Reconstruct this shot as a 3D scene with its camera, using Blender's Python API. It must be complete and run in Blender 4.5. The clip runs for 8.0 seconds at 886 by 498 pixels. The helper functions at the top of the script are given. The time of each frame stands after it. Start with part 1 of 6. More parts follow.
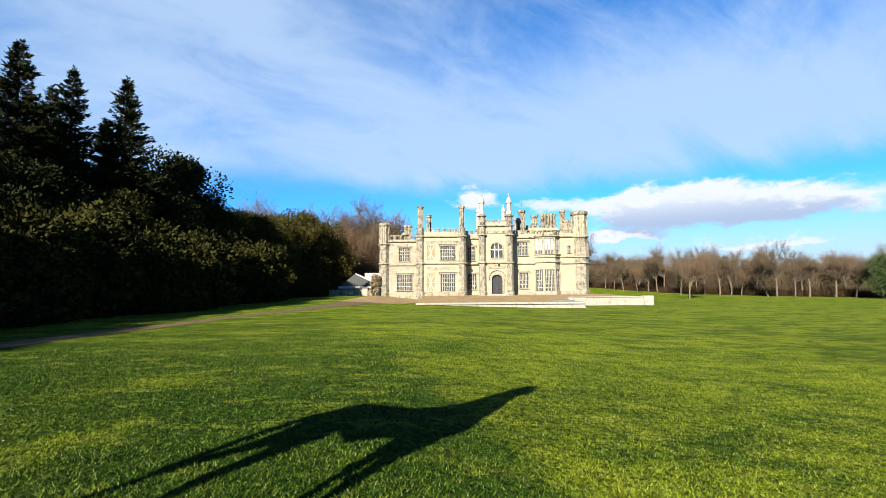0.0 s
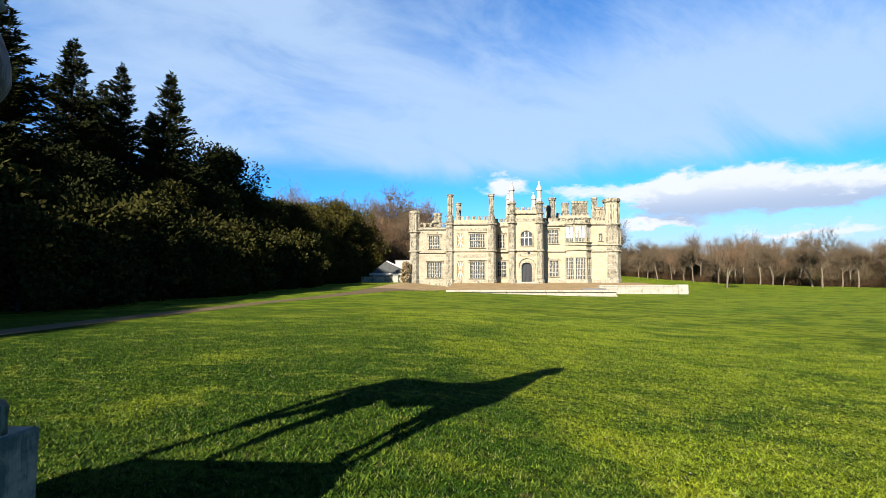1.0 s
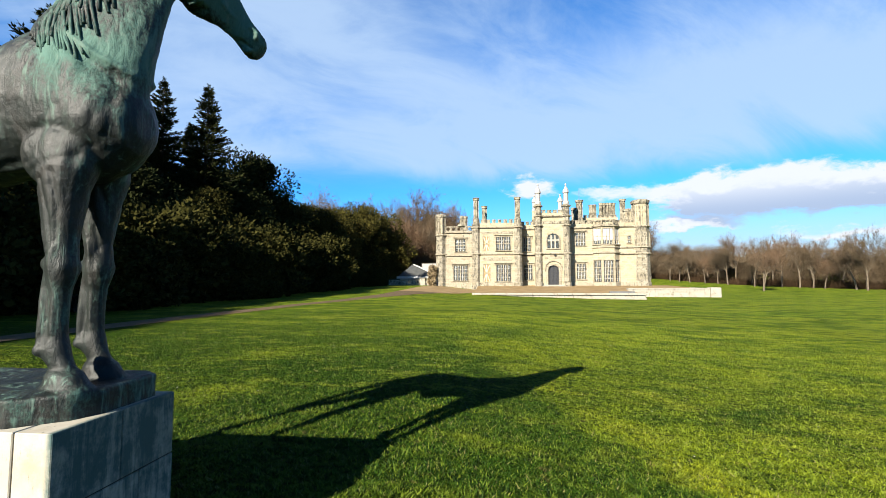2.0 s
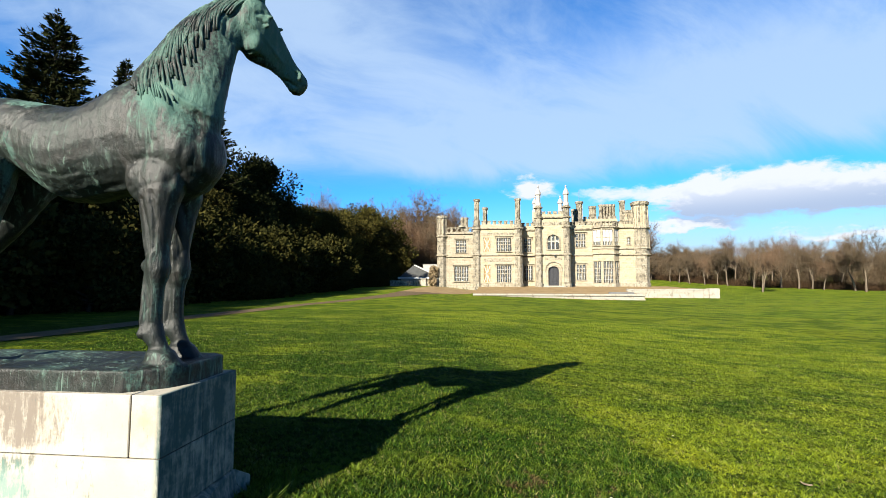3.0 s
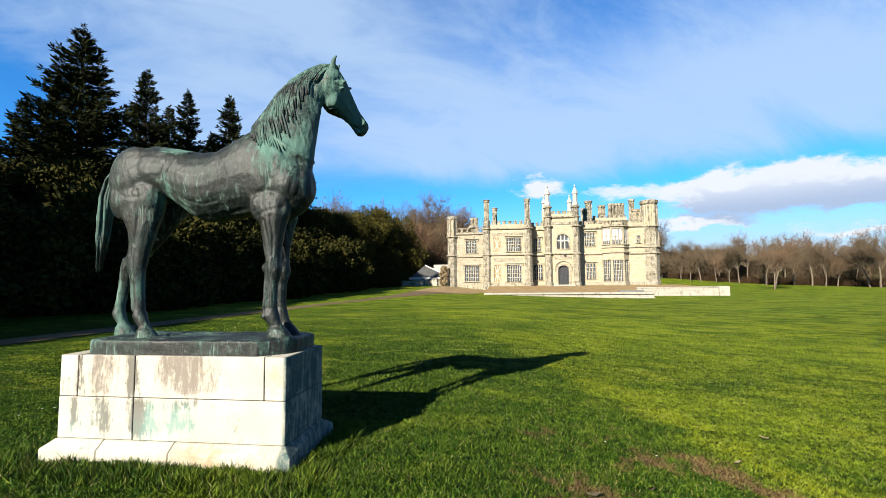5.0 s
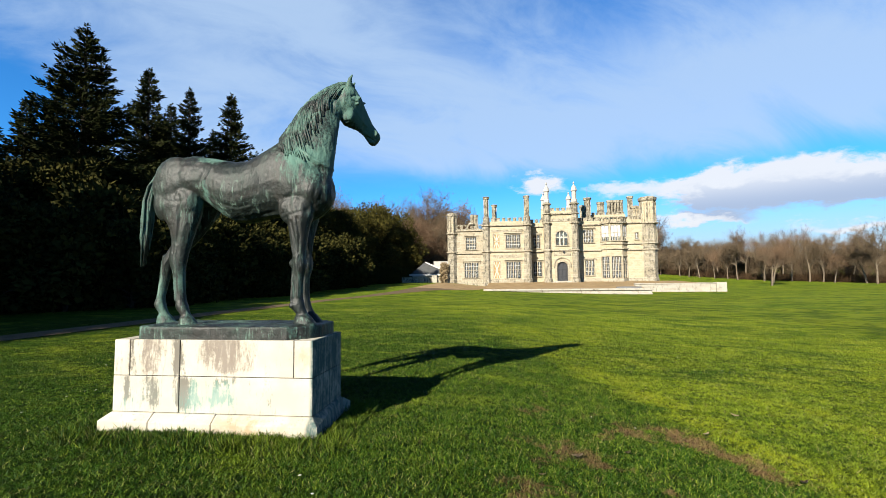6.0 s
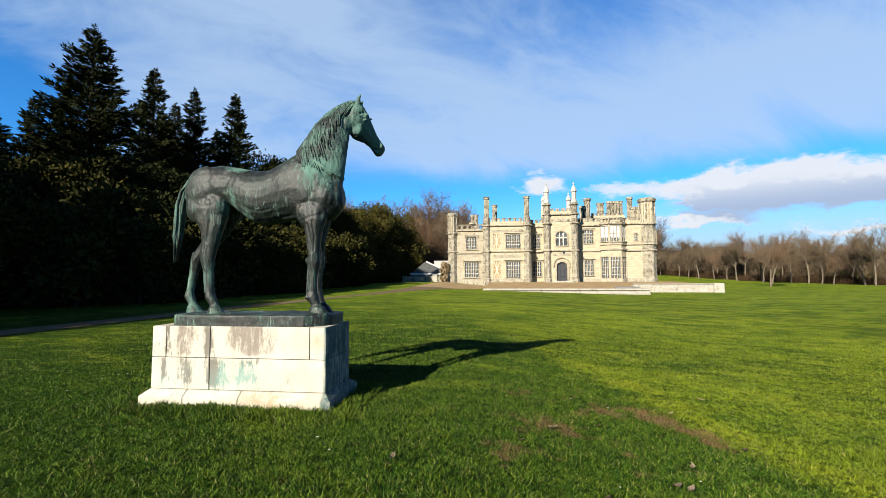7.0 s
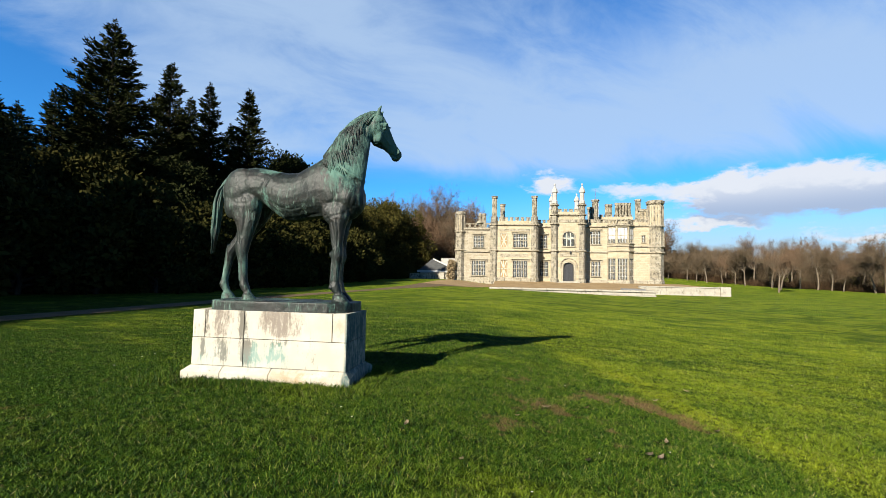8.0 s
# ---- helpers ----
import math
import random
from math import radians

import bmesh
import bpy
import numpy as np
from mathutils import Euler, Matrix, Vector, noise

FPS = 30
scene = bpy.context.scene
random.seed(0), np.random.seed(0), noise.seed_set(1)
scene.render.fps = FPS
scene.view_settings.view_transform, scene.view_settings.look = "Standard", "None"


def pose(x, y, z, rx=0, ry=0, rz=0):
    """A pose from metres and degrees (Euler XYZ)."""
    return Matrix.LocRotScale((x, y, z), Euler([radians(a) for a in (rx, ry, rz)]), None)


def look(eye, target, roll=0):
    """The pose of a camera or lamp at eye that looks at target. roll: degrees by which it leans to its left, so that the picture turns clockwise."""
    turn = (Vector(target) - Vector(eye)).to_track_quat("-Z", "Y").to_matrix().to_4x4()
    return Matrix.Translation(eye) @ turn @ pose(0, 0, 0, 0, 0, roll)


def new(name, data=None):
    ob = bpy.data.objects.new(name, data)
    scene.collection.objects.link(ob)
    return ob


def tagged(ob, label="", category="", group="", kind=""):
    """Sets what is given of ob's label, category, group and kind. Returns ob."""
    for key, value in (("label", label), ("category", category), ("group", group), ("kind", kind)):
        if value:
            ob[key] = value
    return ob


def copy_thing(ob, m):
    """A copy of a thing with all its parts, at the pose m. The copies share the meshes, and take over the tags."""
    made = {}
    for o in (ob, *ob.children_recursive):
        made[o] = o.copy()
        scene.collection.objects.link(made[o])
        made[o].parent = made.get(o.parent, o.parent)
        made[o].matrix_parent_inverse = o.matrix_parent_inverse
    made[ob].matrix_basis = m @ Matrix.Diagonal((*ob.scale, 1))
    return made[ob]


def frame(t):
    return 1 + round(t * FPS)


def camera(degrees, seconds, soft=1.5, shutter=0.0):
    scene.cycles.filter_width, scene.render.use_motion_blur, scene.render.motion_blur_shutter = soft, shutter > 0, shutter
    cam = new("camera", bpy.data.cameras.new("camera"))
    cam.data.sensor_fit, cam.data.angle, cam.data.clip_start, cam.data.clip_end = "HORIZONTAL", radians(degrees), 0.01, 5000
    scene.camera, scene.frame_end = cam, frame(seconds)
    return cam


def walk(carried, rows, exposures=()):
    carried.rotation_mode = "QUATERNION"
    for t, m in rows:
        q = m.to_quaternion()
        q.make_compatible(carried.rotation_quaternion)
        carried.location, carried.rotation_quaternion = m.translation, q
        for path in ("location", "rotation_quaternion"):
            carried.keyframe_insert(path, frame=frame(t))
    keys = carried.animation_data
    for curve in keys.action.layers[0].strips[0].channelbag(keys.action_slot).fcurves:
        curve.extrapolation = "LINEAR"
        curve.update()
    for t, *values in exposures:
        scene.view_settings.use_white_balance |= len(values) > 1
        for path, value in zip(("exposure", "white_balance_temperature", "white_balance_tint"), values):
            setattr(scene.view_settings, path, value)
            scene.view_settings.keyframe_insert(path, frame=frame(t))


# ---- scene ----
cam = camera(89.6, 8.0, 0.55)
PATH = [
    (0, (-0.022, 5.391, 1.436), (0.019, 7.382, 1.617), -0.4),
    (0.5, (-0.098, 5.158, 1.423), (-0.103, 7.154, 1.562), -0.6),
    (1, (-0.091, 4.864, 1.414), (-0.181, 6.858, 1.54), -0.0),
    (1.5, (-0.08, 4.579, 1.421), (-0.282, 6.565, 1.555), -0.2),
    (3, (-0.107, 3.693, 1.407), (-0.315, 5.678, 1.55), -0.0),
    (3.5, (-0.17, 3.436, 1.405), (-0.386, 5.419, 1.55), -0.1),
    (4, (-0.179, 3.156, 1.4), (-0.405, 5.138, 1.551), -0.1),
    (4.5, (-0.173, 2.888, 1.403), (-0.404, 4.869, 1.551), -0.2),
    (5, (-0.215, 2.623, 1.372), (-0.464, 4.602, 1.516), -0.5),
    (6.5, (-0.158, 1.777, 1.33), (-0.405, 3.758, 1.456), -0.6),
    (7, (-0.074, 1.462, 1.306), (-0.325, 3.442, 1.433), -0.2),
    (7.5, (-0.031, 1.187, 1.302), (-0.305, 3.164, 1.426), 0.4),
    (8, (-0.031, 0.891, 1.273), (-0.314, 2.867, 1.389), 1.2),
]
walk(cam, [(t, look(eye, at, roll)) for t, eye, at, roll in PATH], [(0.0, 1.90), (1.5, 1.90), (4.5, 1.86), (8.0, 1.68)])

# ---- world and sun ----
SUN_WAY = Vector((2.84, 5.65, -3.02)).normalized()
sun = new("sun", bpy.data.lights.new("sun", "SUN"))
sun.data.energy, sun.data.angle, sun.data.color = 5.0, radians(0.53), (1.0, 0.92, 0.78)
sun.matrix_world = look((-40, -80, 60), Vector((-40, -80, 60)) + SUN_WAY)

world = bpy.data.worlds.new("sky_world")
scene.world = world
world.use_nodes = True
wn = world.node_tree
wn.nodes.clear()


def node(tree, kind, **props):
    n = tree.nodes.new(kind)
    for k, v in props.items():
        if k == "operation":
            n.operation = v
        elif k == "blend":
            n.data_type, n.blend_type = "RGBA", v
    return n


def put(tree, socket, value):
    """Links value to socket when it is a socket, else sets it."""
    if isinstance(value, bpy.types.NodeSocket):
        tree.links.new(value, socket)
    else:
        socket.default_value = value


def calc(tree, op, a, b=0.0, c=0.0):
    n = node(tree, "ShaderNodeMath", operation=op)
    for s, v in zip(n.inputs, (a, b, c)):
        put(tree, s, v)
    return n.outputs[0]


def blend(tree, fac, a, b, mode="MIX"):
    n = node(tree, "ShaderNodeMix", blend=mode)
    put(tree, n.inputs[0], fac)
    put(tree, n.inputs[6], a if isinstance(a, bpy.types.NodeSocket) else (*a, 1))
    put(tree, n.inputs[7], b if isinstance(b, bpy.types.NodeSocket) else (*b, 1))
    return n.outputs[2]


def ramp(tree, fac, lo, hi, out0=0.0, out1=1.0):
    n = node(tree, "ShaderNodeMapRange")
    n.interpolation_type = "SMOOTHSTEP"
    for i, v in enumerate((fac, lo, hi, out0, out1)):
        put(tree, n.inputs[i], v)
    return n.outputs[0]


def noise_of(tree, vec, scale, detail=4.0, rough=0.55, distort=0.0):
    n = node(tree, "ShaderNodeTexNoise")
    put(tree, n.inputs["Vector"], vec)
    n.inputs["Scale"].default_value = scale
    n.inputs["Detail"].default_value = detail
    n.inputs["Roughness"].default_value = rough
    n.inputs["Distortion"].default_value = distort
    return n.outputs[0]


def joined(tree, x, y, z=0.0):
    n = node(tree, "ShaderNodeCombineXYZ")
    for s, v in zip(n.inputs, (x, y, z)):
        put(tree, s, v)
    return n.outputs[0]


def split(tree, vec):
    n = node(tree, "ShaderNodeSeparateXYZ")
    put(tree, n.inputs[0], vec)
    return n.outputs


def bell(t, a, b):
    """A soft hill of 1 at a = b = 0."""
    return calc(t, "EXPONENT", calc(t, "MULTIPLY", calc(t, "ADD", calc(t, "MULTIPLY", a, a), calc(t, "MULTIPLY", b, b)), -1.0))


def patch(t, az, z, a0, z0, da, dz, k):
    """A soft oval of weight k on the sky, at azimuth a0 and height z0."""
    return calc(t, "MULTIPLY", bell(t, calc(t, "DIVIDE", calc(t, "SUBTRACT", az, a0), da), calc(t, "DIVIDE", calc(t, "SUBTRACT", z, z0), dz)), k)


def total(t, values):
    out = values[0]
    for v in values[1:]:
        out = calc(t, "ADD", out, v)
    return out


def build_sky():
    t = wn
    sky = node(t, "ShaderNodeTexSky")
    sky.sky_type, sky.sun_disc = "NISHITA", False
    sky.sun_elevation = math.asin(-SUN_WAY.z)
    sky.sun_rotation = math.atan2(-SUN_WAY.x, -SUN_WAY.y)
    sky.air_density, sky.dust_density, sky.ozone_density = 1.0, 0.3, 3.0
    coord = node(t, "ShaderNodeTexCoord").outputs["Generated"]
    x, y, z = split(t, coord)
    az = calc(t, "ARCTAN2", x, y)
    # thin high cloud, drawn out along one wind direction on a plane overhead
    h = calc(t, "ADD", calc(t, "MAXIMUM", z, 0.0), 0.50)
    u, v = calc(t, "DIVIDE", x, h), calc(t, "DIVIDE", y, h)
    a = calc(t, "ADD", calc(t, "MULTIPLY", u, 0.62), calc(t, "MULTIPLY", v, 0.20))
    b = calc(t, "SUBTRACT", calc(t, "MULTIPLY", v, 1.35), calc(t, "MULTIPLY", u, 0.60))
    wide = noise_of(t, joined(t, a, b, 4.4), 1.3, 5, 0.55, 0.5)
    fine = noise_of(t, joined(t, calc(t, "MULTIPLY", a, 1.2), calc(t, "MULTIPLY", b, 1.1), 9.1), 3.6, 9, 0.62, 0.6)
    veil = calc(t, "ADD", calc(t, "MULTIPLY", wide, 0.52), calc(t, "MULTIPLY", fine, 0.48))
    # where the veil thickens and where blue shows through
    veil = total(t, [veil,
                     patch(t, az, z, -0.36, 0.30, 0.66, 0.17, 0.13), patch(t, az, z, -0.62, 0.52, 0.45, 0.12, 0.10),
                     patch(t, az, z, 0.60, 0.33, 0.44, 0.095, 0.23), patch(t, az, z, 0.15, 0.30, 0.30, 0.06, 0.09),
                     patch(t, az, z, 0.34, 0.55, 0.30, 0.08, -0.13), patch(t, az, z, -0.95, 0.29, 0.16, 0.09, -0.26),
                     patch(t, az, z, 0.05, 0.40, 0.35, 0.10, 0.06)])
    veil = calc(t, "MULTIPLY", ramp(t, veil, 0.36, 0.70), ramp(t, calc(t, "ADD", z, calc(t, "MULTIPLY", fine, 0.05)), 0.215, 0.275))
    # veil dropped behind and overhead, outside the view, to weaken its fill light
    veil = calc(t, "MULTIPLY", calc(t, "MULTIPLY", veil, ramp(t, y, 0.05, 0.48)), ramp(t, z, 0.85, 0.60))
    # heaped cloud low over the horizon, its outline broken up by warping
    def billow(lift):
        wa = noise_of(t, joined(t, calc(t, "MULTIPLY", az, 6.0), calc(t, "MULTIPLY", z, 16.0), 2.2), 2.2, 9, 0.60, 0.2)
        wz = noise_of(t, joined(t, calc(t, "MULTIPLY", az, 6.0), calc(t, "MULTIPLY", z, 12.0), 7.7), 2.6, 9, 0.62, 0.2)
        aa = calc(t, "ADD", az, calc(t, "MULTIPLY", calc(t, "SUBTRACT", wa, 0.5), 0.20))
        zz = calc(t, "ADD", calc(t, "ADD", z, lift), calc(t, "MULTIPLY", calc(t, "SUBTRACT", wz, 0.5), 0.075))
        return total(t, [patch(t, aa, zz, 0.53, 0.166, 0.135, 0.044, 1.25), patch(t, aa, zz, 0.42, 0.158, 0.08, 0.026, 0.80), patch(t, aa, zz, 0.70, 0.145, 0.12, 0.030, 0.95),
                         patch(t, aa, zz, 0.085, 0.205, 0.062, 0.026, 0.85), patch(t, aa, zz, 0.265, 0.180, 0.10, 0.020, 0.62), patch(t, aa, zz, 0.385, 0.108, 0.10, 0.014, 0.75),
                         patch(t, aa, zz, 0.64, 0.082, 0.13, 0.013, 0.62), patch(t, aa, zz, 1.00, 0.18, 0.16, 0.05, 0.9), patch(t, aa, zz, -1.15, 0.16, 0.2, 0.04, 0.8),
                         patch(t, aa, zz, -0.12, 0.150, 0.16, 0.010, 0.42)])
    heap = ramp(t, billow(0.0), 0.30, 0.72)
    shade = calc(t, "MULTIPLY", ramp(t, billow(0.022), 0.45, 0.95), ramp(t, z, 0.195, 0.125))
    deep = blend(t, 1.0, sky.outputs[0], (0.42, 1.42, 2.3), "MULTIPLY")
    # zenith above the view darkened so less sky light fills the shade
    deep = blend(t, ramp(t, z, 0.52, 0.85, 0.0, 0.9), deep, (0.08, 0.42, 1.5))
    deep = blend(t, calc(t, "MULTIPLY", ramp(t, z, 0.20, 0.03), ramp(t, az, -0.2, 0.35, 0.25, 0.9)), deep, (6.4, 8.0, 9.6))
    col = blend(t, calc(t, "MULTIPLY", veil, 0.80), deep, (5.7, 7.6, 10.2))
    heap_col = blend(t, shade, (9.8, 9.9, 10.2), (4.9, 5.8, 7.7))
    col = blend(t, calc(t, "MULTIPLY", heap, 0.92), col, heap_col)
    bg = node(t, "ShaderNodeBackground")
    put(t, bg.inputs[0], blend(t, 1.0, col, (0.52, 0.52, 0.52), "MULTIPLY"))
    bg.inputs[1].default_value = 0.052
    out = node(t, "ShaderNodeOutputWorld")
    t.links.new(bg.outputs[0], out.inputs[0])


build_sky()


# ---- materials ----
def material(name):
    m = bpy.data.materials.new(name)
    m.use_nodes = True
    t = m.node_tree
    return m, t, t.nodes["Principled BSDF"], node(t, "ShaderNodeTexCoord").outputs["Object"]


def bump(t, bsdf, height, strength, distance):
    n = node(t, "ShaderNodeBump")
    put(t, n.inputs["Height"], height)
    n.inputs["Strength"].default_value, n.inputs["Distance"].default_value = strength, distance
    t.links.new(n.outputs[0], bsdf.inputs["Normal"])


def mapped(t, vec, sx, sy, sz):
    n = node(t, "ShaderNodeMapping")
    put(t, n.inputs[0], vec)
    n.inputs["Scale"].default_value = (sx, sy, sz)
    return n.outputs[0]


def random_of(t):
    return node(t, "ShaderNodeObjectInfo").outputs["Random"]


def island(t):
    return node(t, "ShaderNodeNewGeometry").outputs["Random Per Island"]


def plain(name, c0, c1, scale, rough=0.7, metal=0.0, relief=0.2, size=0.01):
    """Two tones mixed by coarse and fine noise, with fine relief."""
    m, t, b, co = material(name)
    big, small = noise_of(t, co, scale, 5), noise_of(t, co, scale * 9, 4)
    f = calc(t, "ADD", calc(t, "MULTIPLY", big, 0.65), calc(t, "MULTIPLY", small, 0.35))
    put(t, b.inputs["Base Color"], blend(t, ramp(t, f, 0.36, 0.64), c0, c1))
    b.inputs["Roughness"].default_value, b.inputs["Metallic"].default_value = rough, metal
    b.inputs["Specular IOR Level"].default_value = 0.1 if rough > 0.75 else 0.5
    bump(t, b, small, relief, size)
    return m


def lawn_tone(t, co):
    """Broad green and yellow patches of the lawn, shared by turf and blades."""
    x, y, z = split(t, co)
    wide = noise_of(t, joined(t, calc(t, "MULTIPLY", x, 0.6), y, 0.0), 0.30, 6, 0.66, 0.8)
    # the yellower bank right of the brow that runs from the statue's shadow towards the house
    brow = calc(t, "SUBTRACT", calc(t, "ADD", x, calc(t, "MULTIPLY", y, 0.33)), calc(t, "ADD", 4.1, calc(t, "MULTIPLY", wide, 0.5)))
    yellowing = calc(t, "ADD", wide, ramp(t, brow, -0.6, 0.5, -0.05, 0.12))
    lively = ramp(t, yellowing, 0.42, 0.62, 0.25, 1.0)
    mid = noise_of(t, joined(t, calc(t, "MULTIPLY", x, 0.7), y, 4.0), 1.6, 7, 0.72, 0.5)
    moss = noise_of(t, co, 0.9, 5, 0.6, 0.3)
    col = blend(t, ramp(t, yellowing, 0.46, 0.66), (0.0185, 0.0470, 0.0026), (0.1100, 0.1440, 0.0050))
    col = blend(t, calc(t, "MULTIPLY", ramp(t, moss, 0.52, 0.68), ramp(t, yellowing, 0.5, 0.62, 0.0, 0.7)), col, (0.1270, 0.1400, 0.0060))
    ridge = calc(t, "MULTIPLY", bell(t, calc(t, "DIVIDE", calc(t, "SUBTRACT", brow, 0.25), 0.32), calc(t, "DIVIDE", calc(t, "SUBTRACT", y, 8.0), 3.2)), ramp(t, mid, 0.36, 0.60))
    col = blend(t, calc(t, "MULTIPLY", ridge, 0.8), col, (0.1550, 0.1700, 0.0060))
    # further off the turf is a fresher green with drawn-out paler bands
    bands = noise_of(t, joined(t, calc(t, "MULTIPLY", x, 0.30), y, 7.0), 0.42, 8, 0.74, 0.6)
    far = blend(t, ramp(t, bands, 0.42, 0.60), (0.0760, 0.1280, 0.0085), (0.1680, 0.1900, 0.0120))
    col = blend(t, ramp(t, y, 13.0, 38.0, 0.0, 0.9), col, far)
    col = blend(t, calc(t, "MULTIPLY", ramp(t, mid, 0.53, 0.68, 0.0, 0.6), lively), col, (0.1250, 0.1480, 0.0140))
    col = blend(t, ramp(t, mid, 0.48, 0.34, 0.0, 0.75), col, (0.0170, 0.0420, 0.0030))
    # tussocks left by the mower with painted shadows, seen as fine streaks from a low eye
    for scale, seed, y0, y1 in ((2.0, 2.0, 5.0, 11.0), (0.75, 5.0, 11.0, 24.0)):
        tuss = noise_of(t, joined(t, calc(t, "MULTIPLY", x, 0.5), y, seed), scale, 6, 0.70, 0.4)
        reach = ramp(t, y, y0, y1)
        col = blend(t, calc(t, "MULTIPLY", ramp(t, tuss, 0.49, 0.39, 0.0, 0.80), reach), col, (0.0250, 0.0520, 0.0030))
        col = blend(t, calc(t, "MULTIPLY", ramp(t, tuss, 0.52, 0.64, 0.0, 0.62), reach), col, (0.1650, 0.1880, 0.0170))
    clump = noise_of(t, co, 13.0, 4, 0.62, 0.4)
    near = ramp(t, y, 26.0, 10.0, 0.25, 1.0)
    # dark hollows between clumps painted in place of the small shadows there
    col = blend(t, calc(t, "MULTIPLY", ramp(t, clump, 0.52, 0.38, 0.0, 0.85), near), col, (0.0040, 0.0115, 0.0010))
    return blend(t, calc(t, "MULTIPLY", ramp(t, clump, 0.52, 0.66, 0.0, 0.6), lively), col, (0.1200, 0.1520, 0.0200))


def worn(t, co):
    """Mossy bare earth in patches along the brow of the bank in front of the statue."""
    x, y, z = split(t, co)
    spots = noise_of(t, co, 3.4, 8, 0.80)
    near = 0.0
    for x0, y0, r, k in ((0.20, 7.20, 0.34, 0.10), (0.42, 6.15, 0.42, 0.10), (1.00, 6.95, 0.30, 0.10), (1.40, 7.10, 0.32, 0.11), (1.72, 6.90, 0.26, 0.15), (1.92, 6.58, 0.24, 0.16), (2.08, 6.20, 0.24, 0.13),
                         (0.73, 7.40, 0.20, 0.08), (-0.20, 5.30, 0.30, 0.07), (0.12, 5.35, 0.26, 0.07), (1.2, 5.6, 0.5, 0.06), (-4.6, 4.6, 0.5, 0.06)):
        near = calc(t, "ADD", near, calc(t, "MULTIPLY", bell(t, calc(t, "DIVIDE", calc(t, "SUBTRACT", x, x0), r), calc(t, "DIVIDE", calc(t, "SUBTRACT", y, y0), r)), k))
    return ramp(t, calc(t, "ADD", spots, calc(t, "MULTIPLY", near, 1.15)), 0.59, 0.71)


def lawn_material():
    m, t, b, co = material("lawn_ground")
    tuft = noise_of(t, co, 4.5, 5, 0.65)
    fine = noise_of(t, co, 17.0, 5, 0.72)
    blade = noise_of(t, co, 60.0, 3, 0.7)
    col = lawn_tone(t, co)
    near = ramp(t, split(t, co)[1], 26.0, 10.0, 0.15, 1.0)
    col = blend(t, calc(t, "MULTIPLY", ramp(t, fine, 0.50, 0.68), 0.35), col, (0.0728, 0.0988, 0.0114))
    # shade down between the blades, put into the turf colour
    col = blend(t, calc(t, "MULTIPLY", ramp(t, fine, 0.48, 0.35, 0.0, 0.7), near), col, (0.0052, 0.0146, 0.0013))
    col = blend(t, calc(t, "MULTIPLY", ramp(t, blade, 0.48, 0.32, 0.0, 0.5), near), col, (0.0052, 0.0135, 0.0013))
    col = blend(t, calc(t, "MULTIPLY", worn(t, co), 0.72), col, (0.0962, 0.051, 0.0302))
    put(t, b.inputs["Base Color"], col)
    b.inputs["Roughness"].default_value = 0.85
    b.inputs["Specular IOR Level"].default_value = 0.03
    hgt = calc(t, "ADD", calc(t, "MULTIPLY", tuft, 1.3), calc(t, "ADD", calc(t, "MULTIPLY", fine, 0.8), calc(t, "MULTIPLY", blade, 0.25)))
    bump(t, b, hgt, 1.0, 0.11)
    return m


def blade_material():
    m, t, b, co = material("grass_blade")
    rnd = island(t)
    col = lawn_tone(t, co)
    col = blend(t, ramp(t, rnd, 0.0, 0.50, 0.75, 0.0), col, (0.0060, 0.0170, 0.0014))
    col = blend(t, ramp(t, rnd, 0.60, 0.95, 0.0, 0.8), col, (0.0900, 0.1180, 0.0110))
    col = blend(t, ramp(t, rnd, 0.965, 0.985, 0.0, 0.7), col, (0.150, 0.130, 0.060))
    col = blend(t, calc(t, "MULTIPLY", worn(t, co), 0.66), col, (0.1014, 0.053, 0.0312))
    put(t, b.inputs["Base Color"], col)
    b.inputs["Roughness"].default_value = 0.6
    b.inputs["Specular IOR Level"].default_value = 0.08
    return m


def house_stone(name, pale, warm, dark, from_=0.54, joint=0.012):
    m, t, b, co = material(name)
    x, y, z = split(t, co)
    flat = joined(t, calc(t, "ADD", x, calc(t, "MULTIPLY", y, 0.7)), z, 0.0)
    br = node(t, "ShaderNodeTexBrick")
    put(t, br.inputs["Vector"], flat)
    for k, v in (("Scale", 1.0), ("Mortar Size", joint), ("Brick Width", 0.75), ("Row Height", 0.31), ("Mortar Smooth", 0.6), ("Bias", -0.25)):
        br.inputs[k].default_value = v
    br.inputs["Color1"].default_value, br.inputs["Color2"].default_value = (*pale, 1), (*warm, 1)
    br.inputs["Mortar"].default_value = (*(0.5 * (p + q) for p, q in zip(warm, dark)), 1)
    stain = noise_of(t, joined(t, calc(t, "MULTIPLY", calc(t, "ADD", x, y), 1.0), calc(t, "MULTIPLY", z, 0.5), y), 3.0, 8, 0.74, 0.3)
    stain = calc(t, "ADD", stain, ramp(t, z, 7.0, 11.5, 0.0, 0.05))
    grain = noise_of(t, co, 7.0, 5, 0.65)
    col = blend(t, calc(t, "MULTIPLY", ramp(t, stain, from_, from_ + 0.14), 0.8), br.outputs[0], dark)
    col = blend(t, calc(t, "MULTIPLY", ramp(t, grain, 0.5, 0.70), 0.38), col, dark)
    put(t, b.inputs["Base Color"], col)
    b.inputs["Roughness"].default_value = 0.9
    b.inputs["Specular IOR Level"].default_value = 0.15
    bump(t, b, grain, 0.5, 0.03)
    return m


